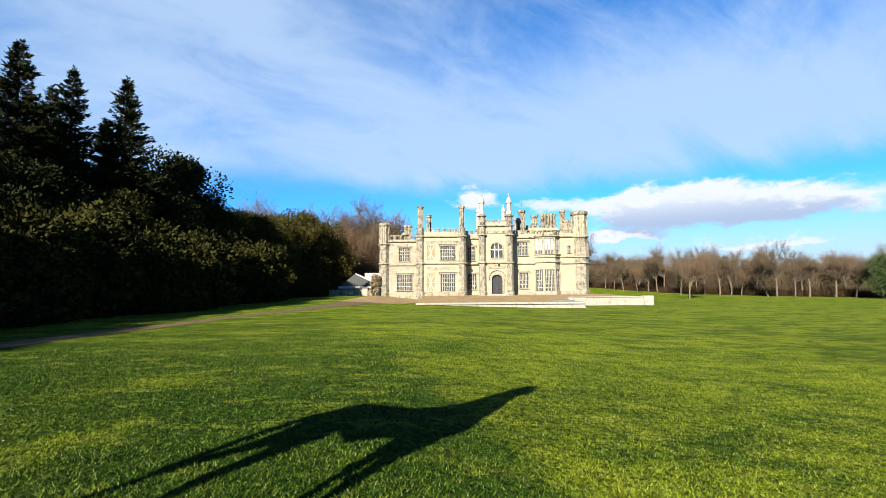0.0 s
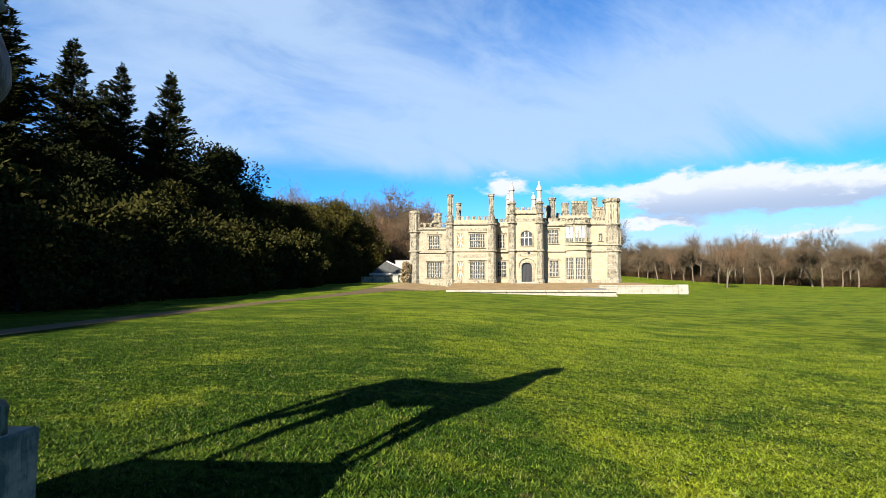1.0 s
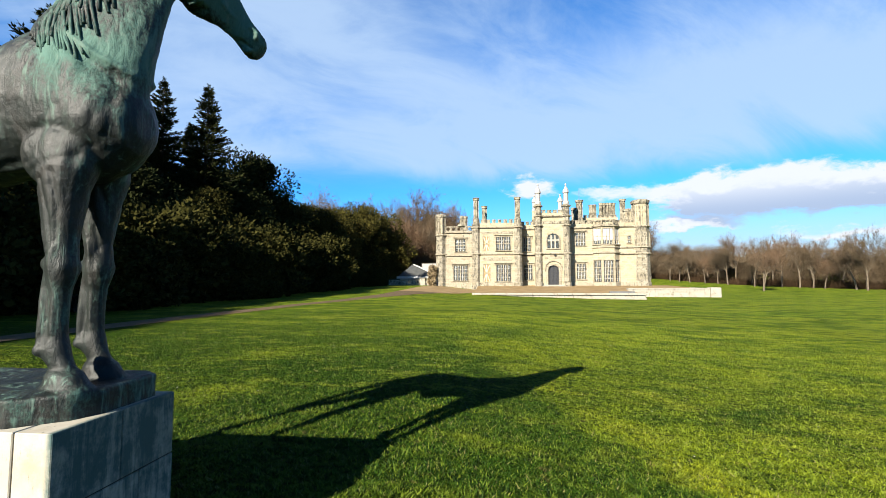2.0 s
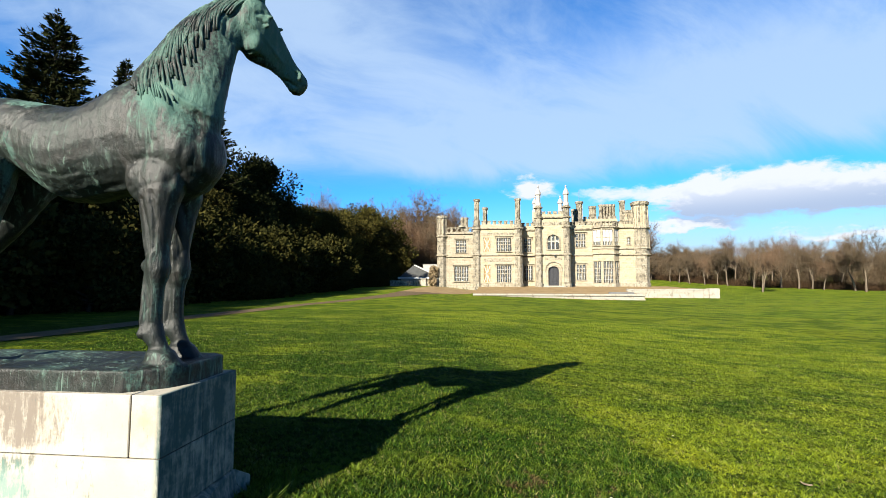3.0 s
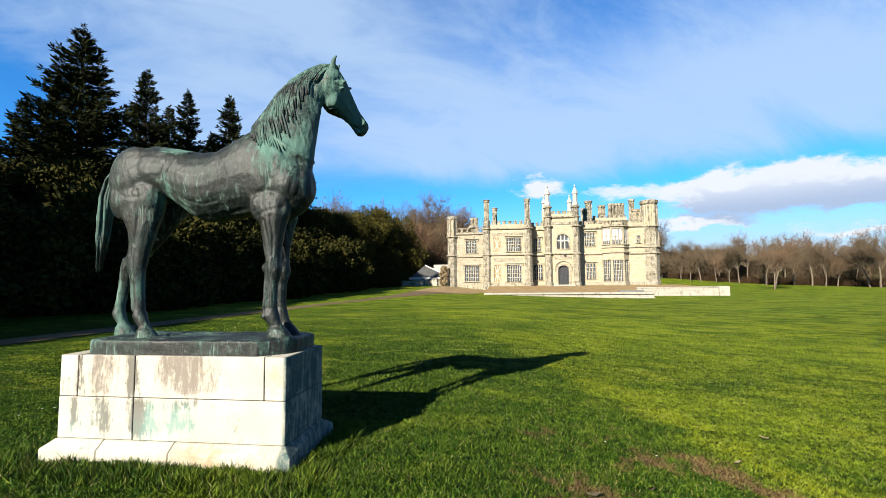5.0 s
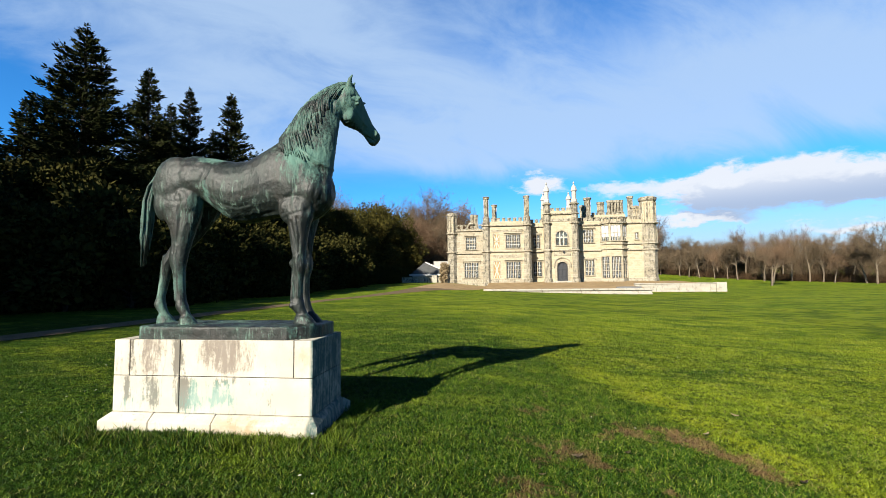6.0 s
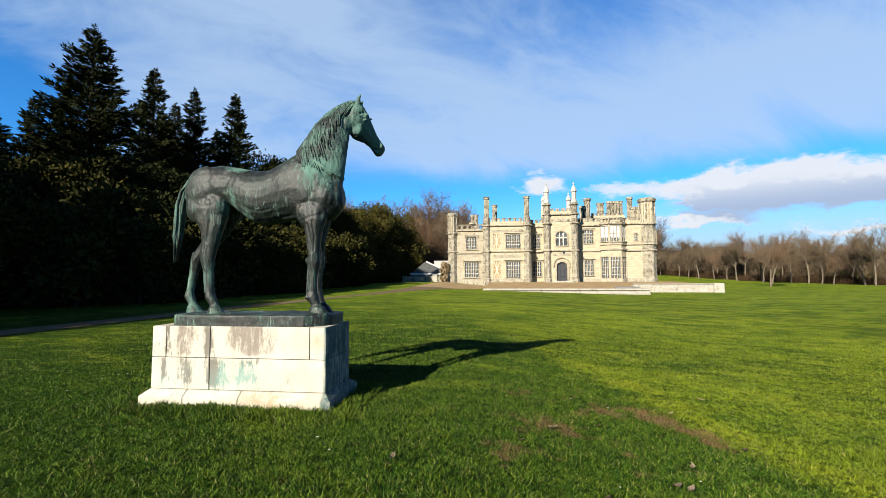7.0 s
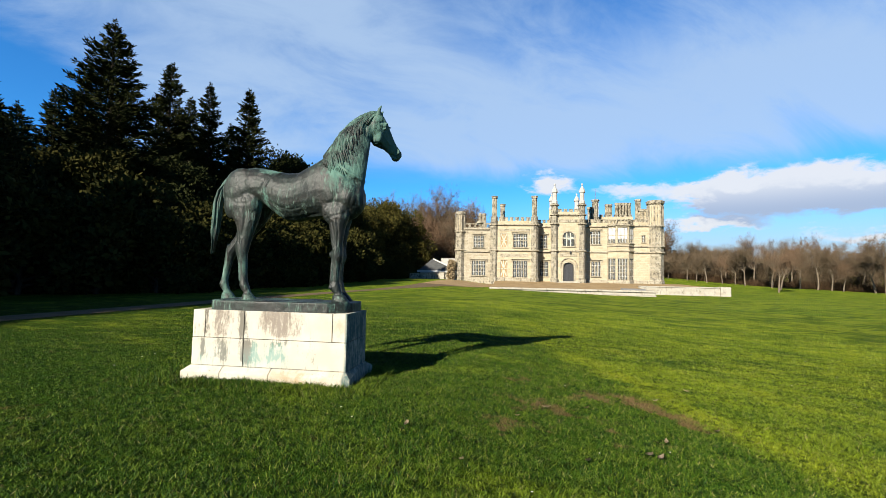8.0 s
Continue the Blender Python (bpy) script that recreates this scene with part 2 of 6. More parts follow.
def streak(t, x, z, x0, width, z0, z1):
    """A soft upright band on the front of the pedestal."""
    across = calc(t, "DIVIDE", calc(t, "SUBTRACT", x, x0), width)
    return calc(t, "MULTIPLY", bell(t, across, 0.0), calc(t, "MULTIPLY", ramp(t, z, z0 - 0.06, z0 + 0.06), ramp(t, z, z1 + 0.05, z1 - 0.05)))


def plinth_stone():
    """White limestone with brown run marks and a green copper wash."""
    m, t, b, co = material("plinth_limestone")
    x, y, z = split(t, co)
    run = noise_of(t, joined(t, calc(t, "MULTIPLY", x, 13.0), calc(t, "MULTIPLY", y, 13.0), calc(t, "MULTIPLY", z, 2.0)), 1.0, 7, 0.72, 0.7)
    spot = noise_of(t, co, 24.0, 6, 0.75)
    col = blend(t, ramp(t, noise_of(t, co, 3.0, 5), 0.35, 0.7), (0.282, 0.262, 0.212), (0.330, 0.312, 0.262))
    fine_run = noise_of(t, joined(t, calc(t, "MULTIPLY", x, 34.0), calc(t, "MULTIPLY", y, 34.0), calc(t, "MULTIPLY", z, 7.0)), 1.0, 6, 0.75, 1.0)
    grit = total(t, [calc(t, "MULTIPLY", run, 0.42), calc(t, "MULTIPLY", fine_run, 0.33), calc(t, "MULTIPLY", spot, 0.25)])
    # rust-brown under the hooves in the upper course, grey runs below, black at two joints
    def marks(rows):
        return total(t, [calc(t, "MULTIPLY", streak(t, x, z, *row[:4]), row[4]) for row in rows])
    brown = marks(((-3.50, 0.13, 0.46, 0.80, 0.95), (-2.73, 0.17, 0.47, 0.80, 1.10), (-2.93, 0.09, 0.55, 0.80, 0.55), (-3.72, 0.04, 0.46, 0.80, 0.8), (-2.47, 0.10, 0.50, 0.80, 0.45), (-3.85, 0.05, 0.46, 0.62, 0.6)))
    grey = marks(((-3.74, 0.045, 0.20, 0.44, 1.0), (-3.48, 0.12, 0.16, 0.44, 0.85), (-3.17, 0.085, 0.15, 0.44, 1.15), (-3.22, 0.055, 0.46, 0.80, 1.05), (-3.70, 0.03, 0.46, 0.80, 0.8), (-2.80, 0.10, 0.33, 0.44, 0.8), (-2.62, 0.10, 0.39, 0.44, 0.7), (-2.1, 0.12, 0.22, 0.36, 0.25)))
    col = blend(t, calc(t, "MULTIPLY", ramp(t, total(t, [calc(t, "MULTIPLY", brown, 0.16), grit]), 0.53, 0.67), 0.74), col, (0.088, 0.066, 0.054))
    col = blend(t, calc(t, "MULTIPLY", ramp(t, total(t, [calc(t, "MULTIPLY", grey, 0.17), grit]), 0.545, 0.65), 0.80), col, (0.060, 0.055, 0.046))
    green = marks(((-2.80, 0.16, 0.20, 0.42, 1.0), (-3.05, 0.05, 0.2, 0.42, 0.8), (-3.62, 0.10, 0.1, 0.42, 0.45), (-2.95, 0.35, 0.10, 0.26, 0.5), (-3.76, 0.06, 0.1, 0.25, 0.6)))
    gm = ramp(t, total(t, [calc(t, "MULTIPLY", green, 0.145), grit]), 0.555, 0.67)
    col = blend(t, calc(t, "MULTIPLY", gm, 0.70), col, (0.088, 0.165, 0.140))
    # pale turquoise tinge spread under the green, ochre lichen on the base and the corner block
    col = blend(t, calc(t, "MULTIPLY", marks(((-2.85, 0.35, 0.10, 0.34, 1.0), (-3.6, 0.25, 0.10, 0.40, 0.5))), 0.22), col, (0.175, 0.250, 0.235))
    ochre = calc(t, "ADD", streak(t, x, z, -2.45, 0.40, -0.2, 0.11), calc(t, "MULTIPLY", streak(t, x, z, -1.98, 0.10, 0.44, 0.8), 0.6))
    col = blend(t, calc(t, "MULTIPLY", ochre, ramp(t, noise_of(t, co, 5.0, 5, 0.7), 0.40, 0.62, 0.1, 0.75)), col, (0.206, 0.144, 0.0754))
    # the sunless east end has its shade painted on in blue-green, paler in runs
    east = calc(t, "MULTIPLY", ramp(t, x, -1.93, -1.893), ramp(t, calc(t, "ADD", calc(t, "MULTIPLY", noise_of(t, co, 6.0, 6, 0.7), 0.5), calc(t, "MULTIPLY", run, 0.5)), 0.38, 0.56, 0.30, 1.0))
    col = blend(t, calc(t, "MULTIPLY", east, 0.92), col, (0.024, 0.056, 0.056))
    tint = random_of(t)
    col = blend(t, calc(t, "MULTIPLY", ramp(t, tint, 0.70, 0.95), 0.35), col, (0.2127, 0.1612, 0.0962))
    put(t, b.inputs["Base Color"], col)
    b.inputs["Roughness"].default_value = 0.95
    b.inputs["Specular IOR Level"].default_value = 0.1
    bump(t, b, calc(t, "ADD", calc(t, "MULTIPLY", spot, 0.6), calc(t, "MULTIPLY", noise_of(t, co, 90.0, 3), 0.4)), 0.4, 0.006)
    return m


def bronze():
    """Weathered bronze: dark metal, grey-green patina, pale green runs."""
    m, t, b, co = material("weathered_bronze")
    x, y, z = split(t, co)
    run = noise_of(t, joined(t, calc(t, "MULTIPLY", x, 22.0), calc(t, "MULTIPLY", y, 22.0), calc(t, "MULTIPLY", z, 3.2)), 1.0, 6, 0.66, 0.9)
    broad = noise_of(t, co, 2.1, 5, 0.58, 0.5)
    spot = noise_of(t, co, 55.0, 6, 0.72)
    mix = calc(t, "ADD", calc(t, "MULTIPLY", run, 0.30), calc(t, "ADD", calc(t, "MULTIPLY", broad, 0.45), calc(t, "MULTIPLY", spot, 0.25)))
    col = blend(t, ramp(t, mix, 0.43, 0.58), (0.0026, 0.0046, 0.0038), (0.0098, 0.0168, 0.0134))
    brown = noise_of(t, co, 3.3, 4, 0.6, 0.8)
    col = blend(t, ramp(t, brown, 0.50, 0.66, 0.0, 0.6), col, (0.0118, 0.0102, 0.0088))
    facing = split(t, node(t, "ShaderNodeNewGeometry").outputs["Normal"])
    nrm = facing[2]
    def spot_at(x0, z0, dx, dz, k):
        return calc(t, "MULTIPLY", bell(t, calc(t, "DIVIDE", calc(t, "SUBTRACT", x, x0), dx), calc(t, "DIVIDE", calc(t, "SUBTRACT", z, z0), dz)), k)
    fore = calc(t, "MULTIPLY", ramp(t, x, -2.55, -2.15), ramp(t, z, 2.15, 2.6))
    where = calc(t, "MULTIPLY", fore, 0.085)
    # croup, flank cord, collar, cheek, forearm, hocks and shins, tail
    for x0, z0, dx, dz, k in ((-3.05, 2.57, 0.13, 0.05, 0.20), (-3.07, 2.22, 0.05, 0.14, 0.13), (-2.96, 2.02, 0.08, 0.05, 0.12), (-2.08, 2.55, 0.20, 0.07, 0.17), (-1.72, 3.10, 0.10, 0.12, 0.12),
                              (-2.08, 2.30, 0.10, 0.12, 0.07), (-3.42, 1.25, 0.10, 0.22, 0.10), (-3.82, 1.30, 0.10, 0.28, 0.10), (-2.15, 1.25, 0.12, 0.25, 0.04), (-3.72, 2.48, 0.12, 0.10, 0.12)):
        where = calc(t, "ADD", where, spot_at(x0, z0, dx, dz, k))
    where = calc(t, "ADD", where, calc(t, "MULTIPLY", ramp(t, x, -3.72, -3.82), 0.07))
    where = calc(t, "ADD", where, calc(t, "ADD", calc(t, "MULTIPLY", nrm, 0.025), calc(t, "ADD", calc(t, "MULTIPLY", ramp(t, z, 2.7, 3.3), 0.03), ramp(t, facing[0], 0.0, 1.0, 0.0, 0.07))))
    # the cast base is paler, with runs down its edge
    where = calc(t, "ADD", where, ramp(t, z, 0.94, 0.90, 0.0, 0.030))
    pale = ramp(t, calc(t, "ADD", mix, where), 0.545, 0.70)
    col = blend(t, calc(t, "MULTIPLY", pale, 0.85), col, (0.054, 0.116, 0.092))
    drip = calc(t, "MULTIPLY", ramp(t, run, 0.55, 0.66), ramp(t, calc(t, "ADD", broad, calc(t, "ADD", where, ramp(t, z, 2.40, 2.15, 0.0, 0.07))), 0.46, 0.64))
    col = blend(t, calc(t, "MULTIPLY", drip, 0.8), col, (0.080, 0.122, 0.098))
    put(t, b.inputs["Base Color"], col)
    b.inputs["Metallic"].default_value = 0.05
    b.inputs["Specular IOR Level"].default_value = 0.32
    put(t, b.inputs["Roughness"], calc(t, "ADD", ramp(t, mix, 0.38, 0.60, 0.50, 0.64), calc(t, "MULTIPLY", pale, 0.22)))
    bump(t, b, calc(t, "ADD", calc(t, "MULTIPLY", noise_of(t, mapped(t, co, 9.0, 9.0, 5.0), 1.0, 4, 0.6, 1.0), 0.9), calc(t, "ADD", calc(t, "MULTIPLY", run, 0.35), calc(t, "MULTIPLY", spot, 0.30))), 0.9, 0.011)
    return m


def leaf_material(name, c0, c1):
    m, t, b, co = material(name)
    r = island(t)
    col = blend(t, r, c0, c1)
    col = blend(t, calc(t, "MULTIPLY", ramp(t, noise_of(t, co, 0.35, 4), 0.4, 0.65), 0.6), col, c1)
    put(t, b.inputs["Base Color"], col)
    b.inputs["Roughness"].default_value = 0.8
    b.inputs["Specular IOR Level"].default_value = 0.03
    return m


def glass_material():
    m, t, b, co = material("window_glass")
    b.inputs["Base Color"].default_value = (0.35, 0.38, 0.38, 1)
    b.inputs["Roughness"].default_value = 0.03
    b.inputs["Transmission Weight"].default_value = 0.9
    b.inputs["IOR"].default_value = 1.18
    bump(t, b, noise_of(t, co, 1.5, 3), 0.05, 0.02)
    return m


LAWN, BLADE = lawn_material(), blade_material()
STONE = house_stone("house_sandstone", (0.285, 0.246, 0.172), (0.235, 0.192, 0.124), (0.050, 0.040, 0.029), 0.60)
WORN = house_stone("weathered_sandstone", (0.2236, 0.2028, 0.156), (0.1508, 0.13, 0.091), (0.025, 0.0218, 0.0177), 0.48)
GREYED = house_stone("greyed_sandstone", (0.250, 0.222, 0.166), (0.190, 0.160, 0.110), (0.045, 0.038, 0.029), 0.54)
TRIM = house_stone("dressed_stone", (0.2444, 0.2184, 0.1638), (0.1924, 0.1664, 0.1196), (0.0286, 0.0239, 0.0182), 0.51)
PALE = plain("limewashed_stone", (0.2616, 0.2548, 0.2402), (0.2194, 0.2085, 0.1908), 1.2, 0.85)
PLINTH, BRONZE, GLASS = plinth_stone(), bronze(), glass_material()
JOINT = plain("dark_mortar", (0.026, 0.0224, 0.0182), (0.0468, 0.0416, 0.0338), 6.0, 0.95)
GRAVEL = plain("tan_gravel", (0.105, 0.076, 0.044), (0.070, 0.050, 0.028), 3.0, 0.95, 0, 0.5, 0.02)
FORECOURT = plain("raked_tan_gravel", (0.240, 0.172, 0.090), (0.165, 0.112, 0.056), 0.6, 0.95, 0, 0.2, 0.01)
KERB = house_stone("terrace_stone", (0.245, 0.228, 0.190), (0.205, 0.185, 0.145), (0.055, 0.046, 0.034), 0.53, 0.0)
SLATE = plain("grey_slate", (0.028, 0.030, 0.030), (0.048, 0.050, 0.048), 1.5, 0.75)
WHITE = plain("white_paint", (0.3245, 0.3203, 0.3037), (0.2912, 0.2829, 0.2621), 2.0, 0.6)
LATTICE = plain("pale_lattice", (0.330, 0.310, 0.255), (0.290, 0.265, 0.205), 2.0, 0.8)
SHUTTER = plain("ochre_boards", (0.1888, 0.1165, 0.0478), (0.2127, 0.1508, 0.0754), 2.0, 0.8)
DARKWOOD = plain("dark_oak", (0.0094, 0.0099, 0.012), (0.0166, 0.0166, 0.0187), 3.0, 0.5)
INSIDE = plain("dim_plaster", (0.0208, 0.0187, 0.0166), (0.0333, 0.0291, 0.025), 1.0, 0.9)
BLIND = plain("white_blind", (0.3536, 0.3489, 0.3359), (0.3271, 0.3224, 0.3094), 2.0, 0.8)
DRYLEAF = plain("dry_leaf", (0.156, 0.117, 0.078), (0.2148, 0.1758, 0.1284), 20.0, 0.8)
LEAD = plain("grey_lead", (0.0686, 0.0686, 0.0686), (0.0962, 0.0962, 0.0926), 1.0, 0.6)
BARK = plain("dark_bark", (0.0156, 0.0125, 0.0094), (0.0286, 0.0234, 0.0177), 2.5, 0.9, 0, 0.6, 0.03)
PALEBARK = plain("grey_brown_bark", (0.0651, 0.0496, 0.0341), (0.1209, 0.0992, 0.0732), 2.5, 0.9, 0, 0.6, 0.03)
TWIG = leaf_material("winter_twigs", (0.044, 0.032, 0.020), (0.100, 0.074, 0.047))
RUST = leaf_material("russet_twigs", (0.064, 0.040, 0.024), (0.128, 0.084, 0.052))
BRUSH = leaf_material("dark_undergrowth", (0.014, 0.010, 0.006), (0.050, 0.030, 0.016))
FIR = leaf_material("dark_fir_needles", (0.0040, 0.0072, 0.0022), (0.0190, 0.0215, 0.0068))
YEW = leaf_material("dark_evergreen_leaves", (0.0045, 0.0066, 0.0018), (0.0340, 0.0315, 0.0075))
OLIVE = leaf_material("olive_evergreen_leaves", (0.014, 0.015, 0.0035), (0.058, 0.050, 0.0120))
PINE = leaf_material("pine_needles", (0.0224, 0.0416, 0.0141), (0.0416, 0.0576, 0.0192))
HEDGE = leaf_material("bleached_shrub", (0.240, 0.180, 0.110), (0.150, 0.115, 0.066))


# ---- mesh helpers ----
def mesh_object(name, verts, faces, mat, smooth=False):
    me = bpy.data.meshes.new(name)
    me.from_pydata([tuple(v) for v in verts], [], [tuple(f) for f in faces])
    me.materials.append(mat)
    if smooth:
        me.shade_smooth()
    return new(name, me)


def part(name, bm, mat, parent=None, label=""):
    me = bpy.data.meshes.new(name)
    bm.to_mesh(me)
    bm.free()
    me.materials.append(mat)
    ob = new(name, me)
    if parent:
        attach(ob, parent)
    return tagged(ob, label)


def placed(ob):
    """The world matrix of an object, before any update."""
    return placed(ob.parent) @ ob.matrix_parent_inverse @ ob.matrix_basis if ob.parent else ob.matrix_basis


def attach(ob, parent):
    ob.parent = parent
    ob.matrix_parent_inverse = placed(parent).inverted()
    return ob


def thing(name, x, y, z, label, category, group="", kind=""):
    e = new(name)
    e.empty_display_size = 0.2
    e.matrix_basis = Matrix.Translation((x, y, z))
    return tagged(e, label, category, group, kind)


def box(bm, x0, x1, y0, y1, z0, z1, bevel=0.0):
    r = bmesh.ops.create_cube(bm, size=1.0, matrix=Matrix.Translation(((x0 + x1) / 2, (y0 + y1) / 2, (z0 + z1) / 2)) @ Matrix.Diagonal((x1 - x0, y1 - y0, z1 - z0, 1)))
    if bevel:
        es = list({e for v in r["verts"] for e in v.link_edges})
        bmesh.ops.bevel(bm, geom=es, offset=bevel, segments=1, affect="EDGES")
    return bm


def prism(bm, x, y, rings, n=8, turn=None):
    """Stacked rings (z, radius) of an n-sided column, closed at both ends."""
    turn = math.pi / n if turn is None else turn
    loops = []
    for z, r in rings:
        loops.append([bm.verts.new((x + r * math.cos(turn + 2 * math.pi * i / n), y + r * math.sin(turn + 2 * math.pi * i / n), z)) for i in range(n)])
    for a, b in zip(loops, loops[1:]):
        for i in range(n):
            bm.faces.new((a[i], a[(i + 1) % n], b[(i + 1) % n], b[i]))
    bm.faces.new(loops[0][::-1])
    bm.faces.new(loops[-1])
    return bm


def smoothstep(v):
    v = min(1.0, max(0.0, v))
    return v * v * (3 - 2 * v)


# ---- ground ----
def ground_height(x, y):
    right = -math.tanh(max(x + 0.6, 0.0) / (10.0 + 20.0 * smoothstep((y - 15) / 35))) * (1 - 0.3 * smoothstep((y - 90) / 80))
    left = 0.60 * smoothstep((y - 36) / 42) * (1 - smoothstep((x + 11) / 9))
    sag = -0.32 * math.exp(-((y - 56) / 20) ** 2) * smoothstep((x + 8) / 6) * (1 - smoothstep((x - 12) / 20))
    hill = 5.0 * math.exp(-((x - 45) / 60) ** 2 - ((y - 215) / 60) ** 2)
    rise = 14.0 * smoothstep((math.hypot(x, y - 60) - 190) / 250) * smoothstep((y + 50) / 120)
    mound = 0.06 * math.exp(-((x + 2.9) / 1.8) ** 2 - ((y - 6.3) / 1.1) ** 2)
    return -0.10 + mound + right + left + sag + hill + rise + 0.03 * noise.noise((x * 0.15, y * 0.15, 0.0))


def make_ground():
    def axis(lo, hi, centre):
        pts, p, step = [centre], centre, 0.5
        while p < hi:
            p += step
            step *= 1.07
            pts.append(p)
        p, step = centre, 0.5
        while p > lo:
            p -= step
            step *= 1.07
            pts.insert(0, p)
        return pts
    xs, ys = axis(-1600, 1600, 0.0), axis(-700, 2600, 8.0)
    verts = [(x, y, ground_height(x, y)) for y in ys for x in xs]
    w = len(xs)
    faces = [(j * w + i, j * w + i + 1, (j + 1) * w + i + 1, (j + 1) * w + i) for j in range(len(ys) - 1) for i in range(w - 1)]
    g = mesh_object("ground", verts, faces, LAWN, True)
    tagged(g, "wide mown green lawn with yellow and worn patches", "lawn", kind="structure")


make_ground()


# ---- drive, forecourt, terrace ----
def strip(name, line, mat, lift, cross=6):
    """A band over the ground along (x_left, x_right, y) rows."""
    rows = []
    for (l0, r0, y0), (l1, r1, y1) in zip(line, line[1:]):
        n = max(2, int(abs(y1 - y0) / 1.5))
        for i in range(n):
            k = i / n
            rows.append((l0 + (l1 - l0) * k, r0 + (r1 - r0) * k, y0 + (y1 - y0) * k))
    rows.append(line[-1])
    verts, faces = [], []
    for l, r, y in rows:
        for i in range(cross + 1):
            x = l + (r - l) * i / cross
            verts.append((x, y, ground_height(x, y) + lift))
    w = cross + 1
    for j in range(len(rows) - 1):
        for i in range(cross):
            faces.append((j * w + i, j * w + i + 1, (j + 1) * w + i + 1, (j + 1) * w + i))
    return mesh_object(name, verts, faces, mat, True)


drive = strip("road", [(-13.6, -12.3, -40), (-13.6, -12.3, 10), (-13.3, -11.9, 20), (-12.5, -11.3, 30), (-11.5, -9.9, 40), (-10.9, -7.4, 50), (-10.7, -5.5, 56)], GRAVEL, 0.012)
sweep = strip("road", [(-10.7, -5.5, 56), (-10.6, -4.2, 60), (-10.5, -2.0, 68), (-10.0, -2.0, 79.5)], FORECOURT, 0.012)
tagged(sweep, "pale tan gravel sweep joining the forecourt", "drive", kind="structure")
tagged(drive, "tan gravel drive curving up to the house", "drive", kind="structure")

TERRACE_Z = -0.22


def make_terrace():
    bm = bmesh.new()
    pts = [(-2.0, 59.5, TERRACE_Z), (18.0, 59.5, TERRACE_Z), (18.0, 67.0, 0.10), (29.6, 67.0, 0.10), (29.6, 82.5, 0.5), (-2.0, 82.5, 0.5)]
    top = [bm.verts.new(p) for p in pts]
    low = [bm.verts.new((p[0], p[1], -1.6)) for p in pts]
    for f in ((0, 1, 2), (0, 2, 5), (2, 4, 5), (2, 3, 4)):
        bm.faces.new([top[i] for i in f])
    for i in range(6):
        j = (i + 1) % 6
        bm.faces.new((top[i], low[i], low[j], top[j]))
    f = part("forecourt", bm, FORECOURT)
    tagged(f, "tan gravel forecourt in front of the house", "forecourt", kind="structure")
    wall = thing("terrace_wall", 8, 59.4, -0.9, "low pale stone terrace wall with stepped kerb on the lawn", "terrace wall")
    for k in range(12):
        x0 = -2.2 + k * 1.70
        part("coping_stone", box(bmesh.new(), x0, x0 + 1.685, 59.0, 59.95, TERRACE_Z - 0.16, TERRACE_Z + 0.07, 0.03), KERB, wall)
        part("wall_stone", box(bmesh.new(), x0, x0 + 1.69, 59.2, 59.9, TERRACE_Z - 0.52, TERRACE_Z - 0.16, 0.02), KERB, wall)
        part("base_stone", box(bmesh.new(), x0, x0 + 1.68, 58.8, 59.9, -1.6, TERRACE_Z - 0.52, 0.03), KERB, wall)
    for k in range(4):
        y0 = 59.98 + k * 1.75
        part("coping_stone", box(bmesh.new(), 17.4, 18.3, y0, y0 + 1.735, TERRACE_Z - 0.16, TERRACE_Z + 0.07, 0.03), KERB, wall)
        part("wall_stone", box(bmesh.new(), 17.5, 18.15, y0, y0 + 1.74, -1.6, TERRACE_Z - 0.16, 0.02), KERB, wall)
    part("dark_coping", box(bmesh.new(), 14.4, 17.35, 60.3, 60.7, TERRACE_Z, TERRACE_Z + 0.26, 0.03), LEAD, wall, "dark lead-capped kerb on the terrace")
    w2 = thing("garden_wall", 24, 66.6, -0.9, "low weathered stone garden wall with pale coping", "garden wall")
    for k in range(6):
        x0 = 18.3 + k * 1.95
        part("wall_stone", box(bmesh.new(), x0, x0 + 1.94, 66.4, 66.9, -1.6, 0.20, 0.02), KERB, w2)
        part("coping_stone", box(bmesh.new(), x0, x0 + 1.944, 66.3, 67.0, 0.20, 0.34, 0.03), KERB, w2)
    part("pier", box(bmesh.new(), 28.7, 30.0, 66.1, 67.2, -1.6, 0.42, 0.04), KERB, w2)
    for k in range(5):
        y0 = 67.3 + k * 3.0
        part("wall_stone", box(bmesh.new(), 29.4, 29.9, y0, y0 + 2.98, -1.6, 0.3, 0.02), KERB, w2)


make_terrace()

# ---- the house ----
def cord(bm, pts, r0, r1, n=6):
    """A tapering strand through points."""
    loops = []
    for i, p in enumerate(pts):
        q = Vector(pts[min(i + 1, len(pts) - 1)]) - Vector(pts[max(i - 1, 0)])
        u = q.orthogonal().normalized()
        v = q.normalized().cross(u)
        r = r0 + (r1 - r0) * i / (len(pts) - 1)
        loops.append([bm.verts.new(Vector(p) + r * (u * math.cos(2 * math.pi * k / n) + v * math.sin(2 * math.pi * k / n))) for k in range(n)])
    for p, q in zip(loops, loops[1:]):
        for i in range(n):
            bm.faces.new((p[i], p[(i + 1) % n], q[(i + 1) % n], q[i]))
    bm.faces.new(loops[0][::-1])
    bm.faces.new(loops[-1])


HOUSE_Z = 0.45


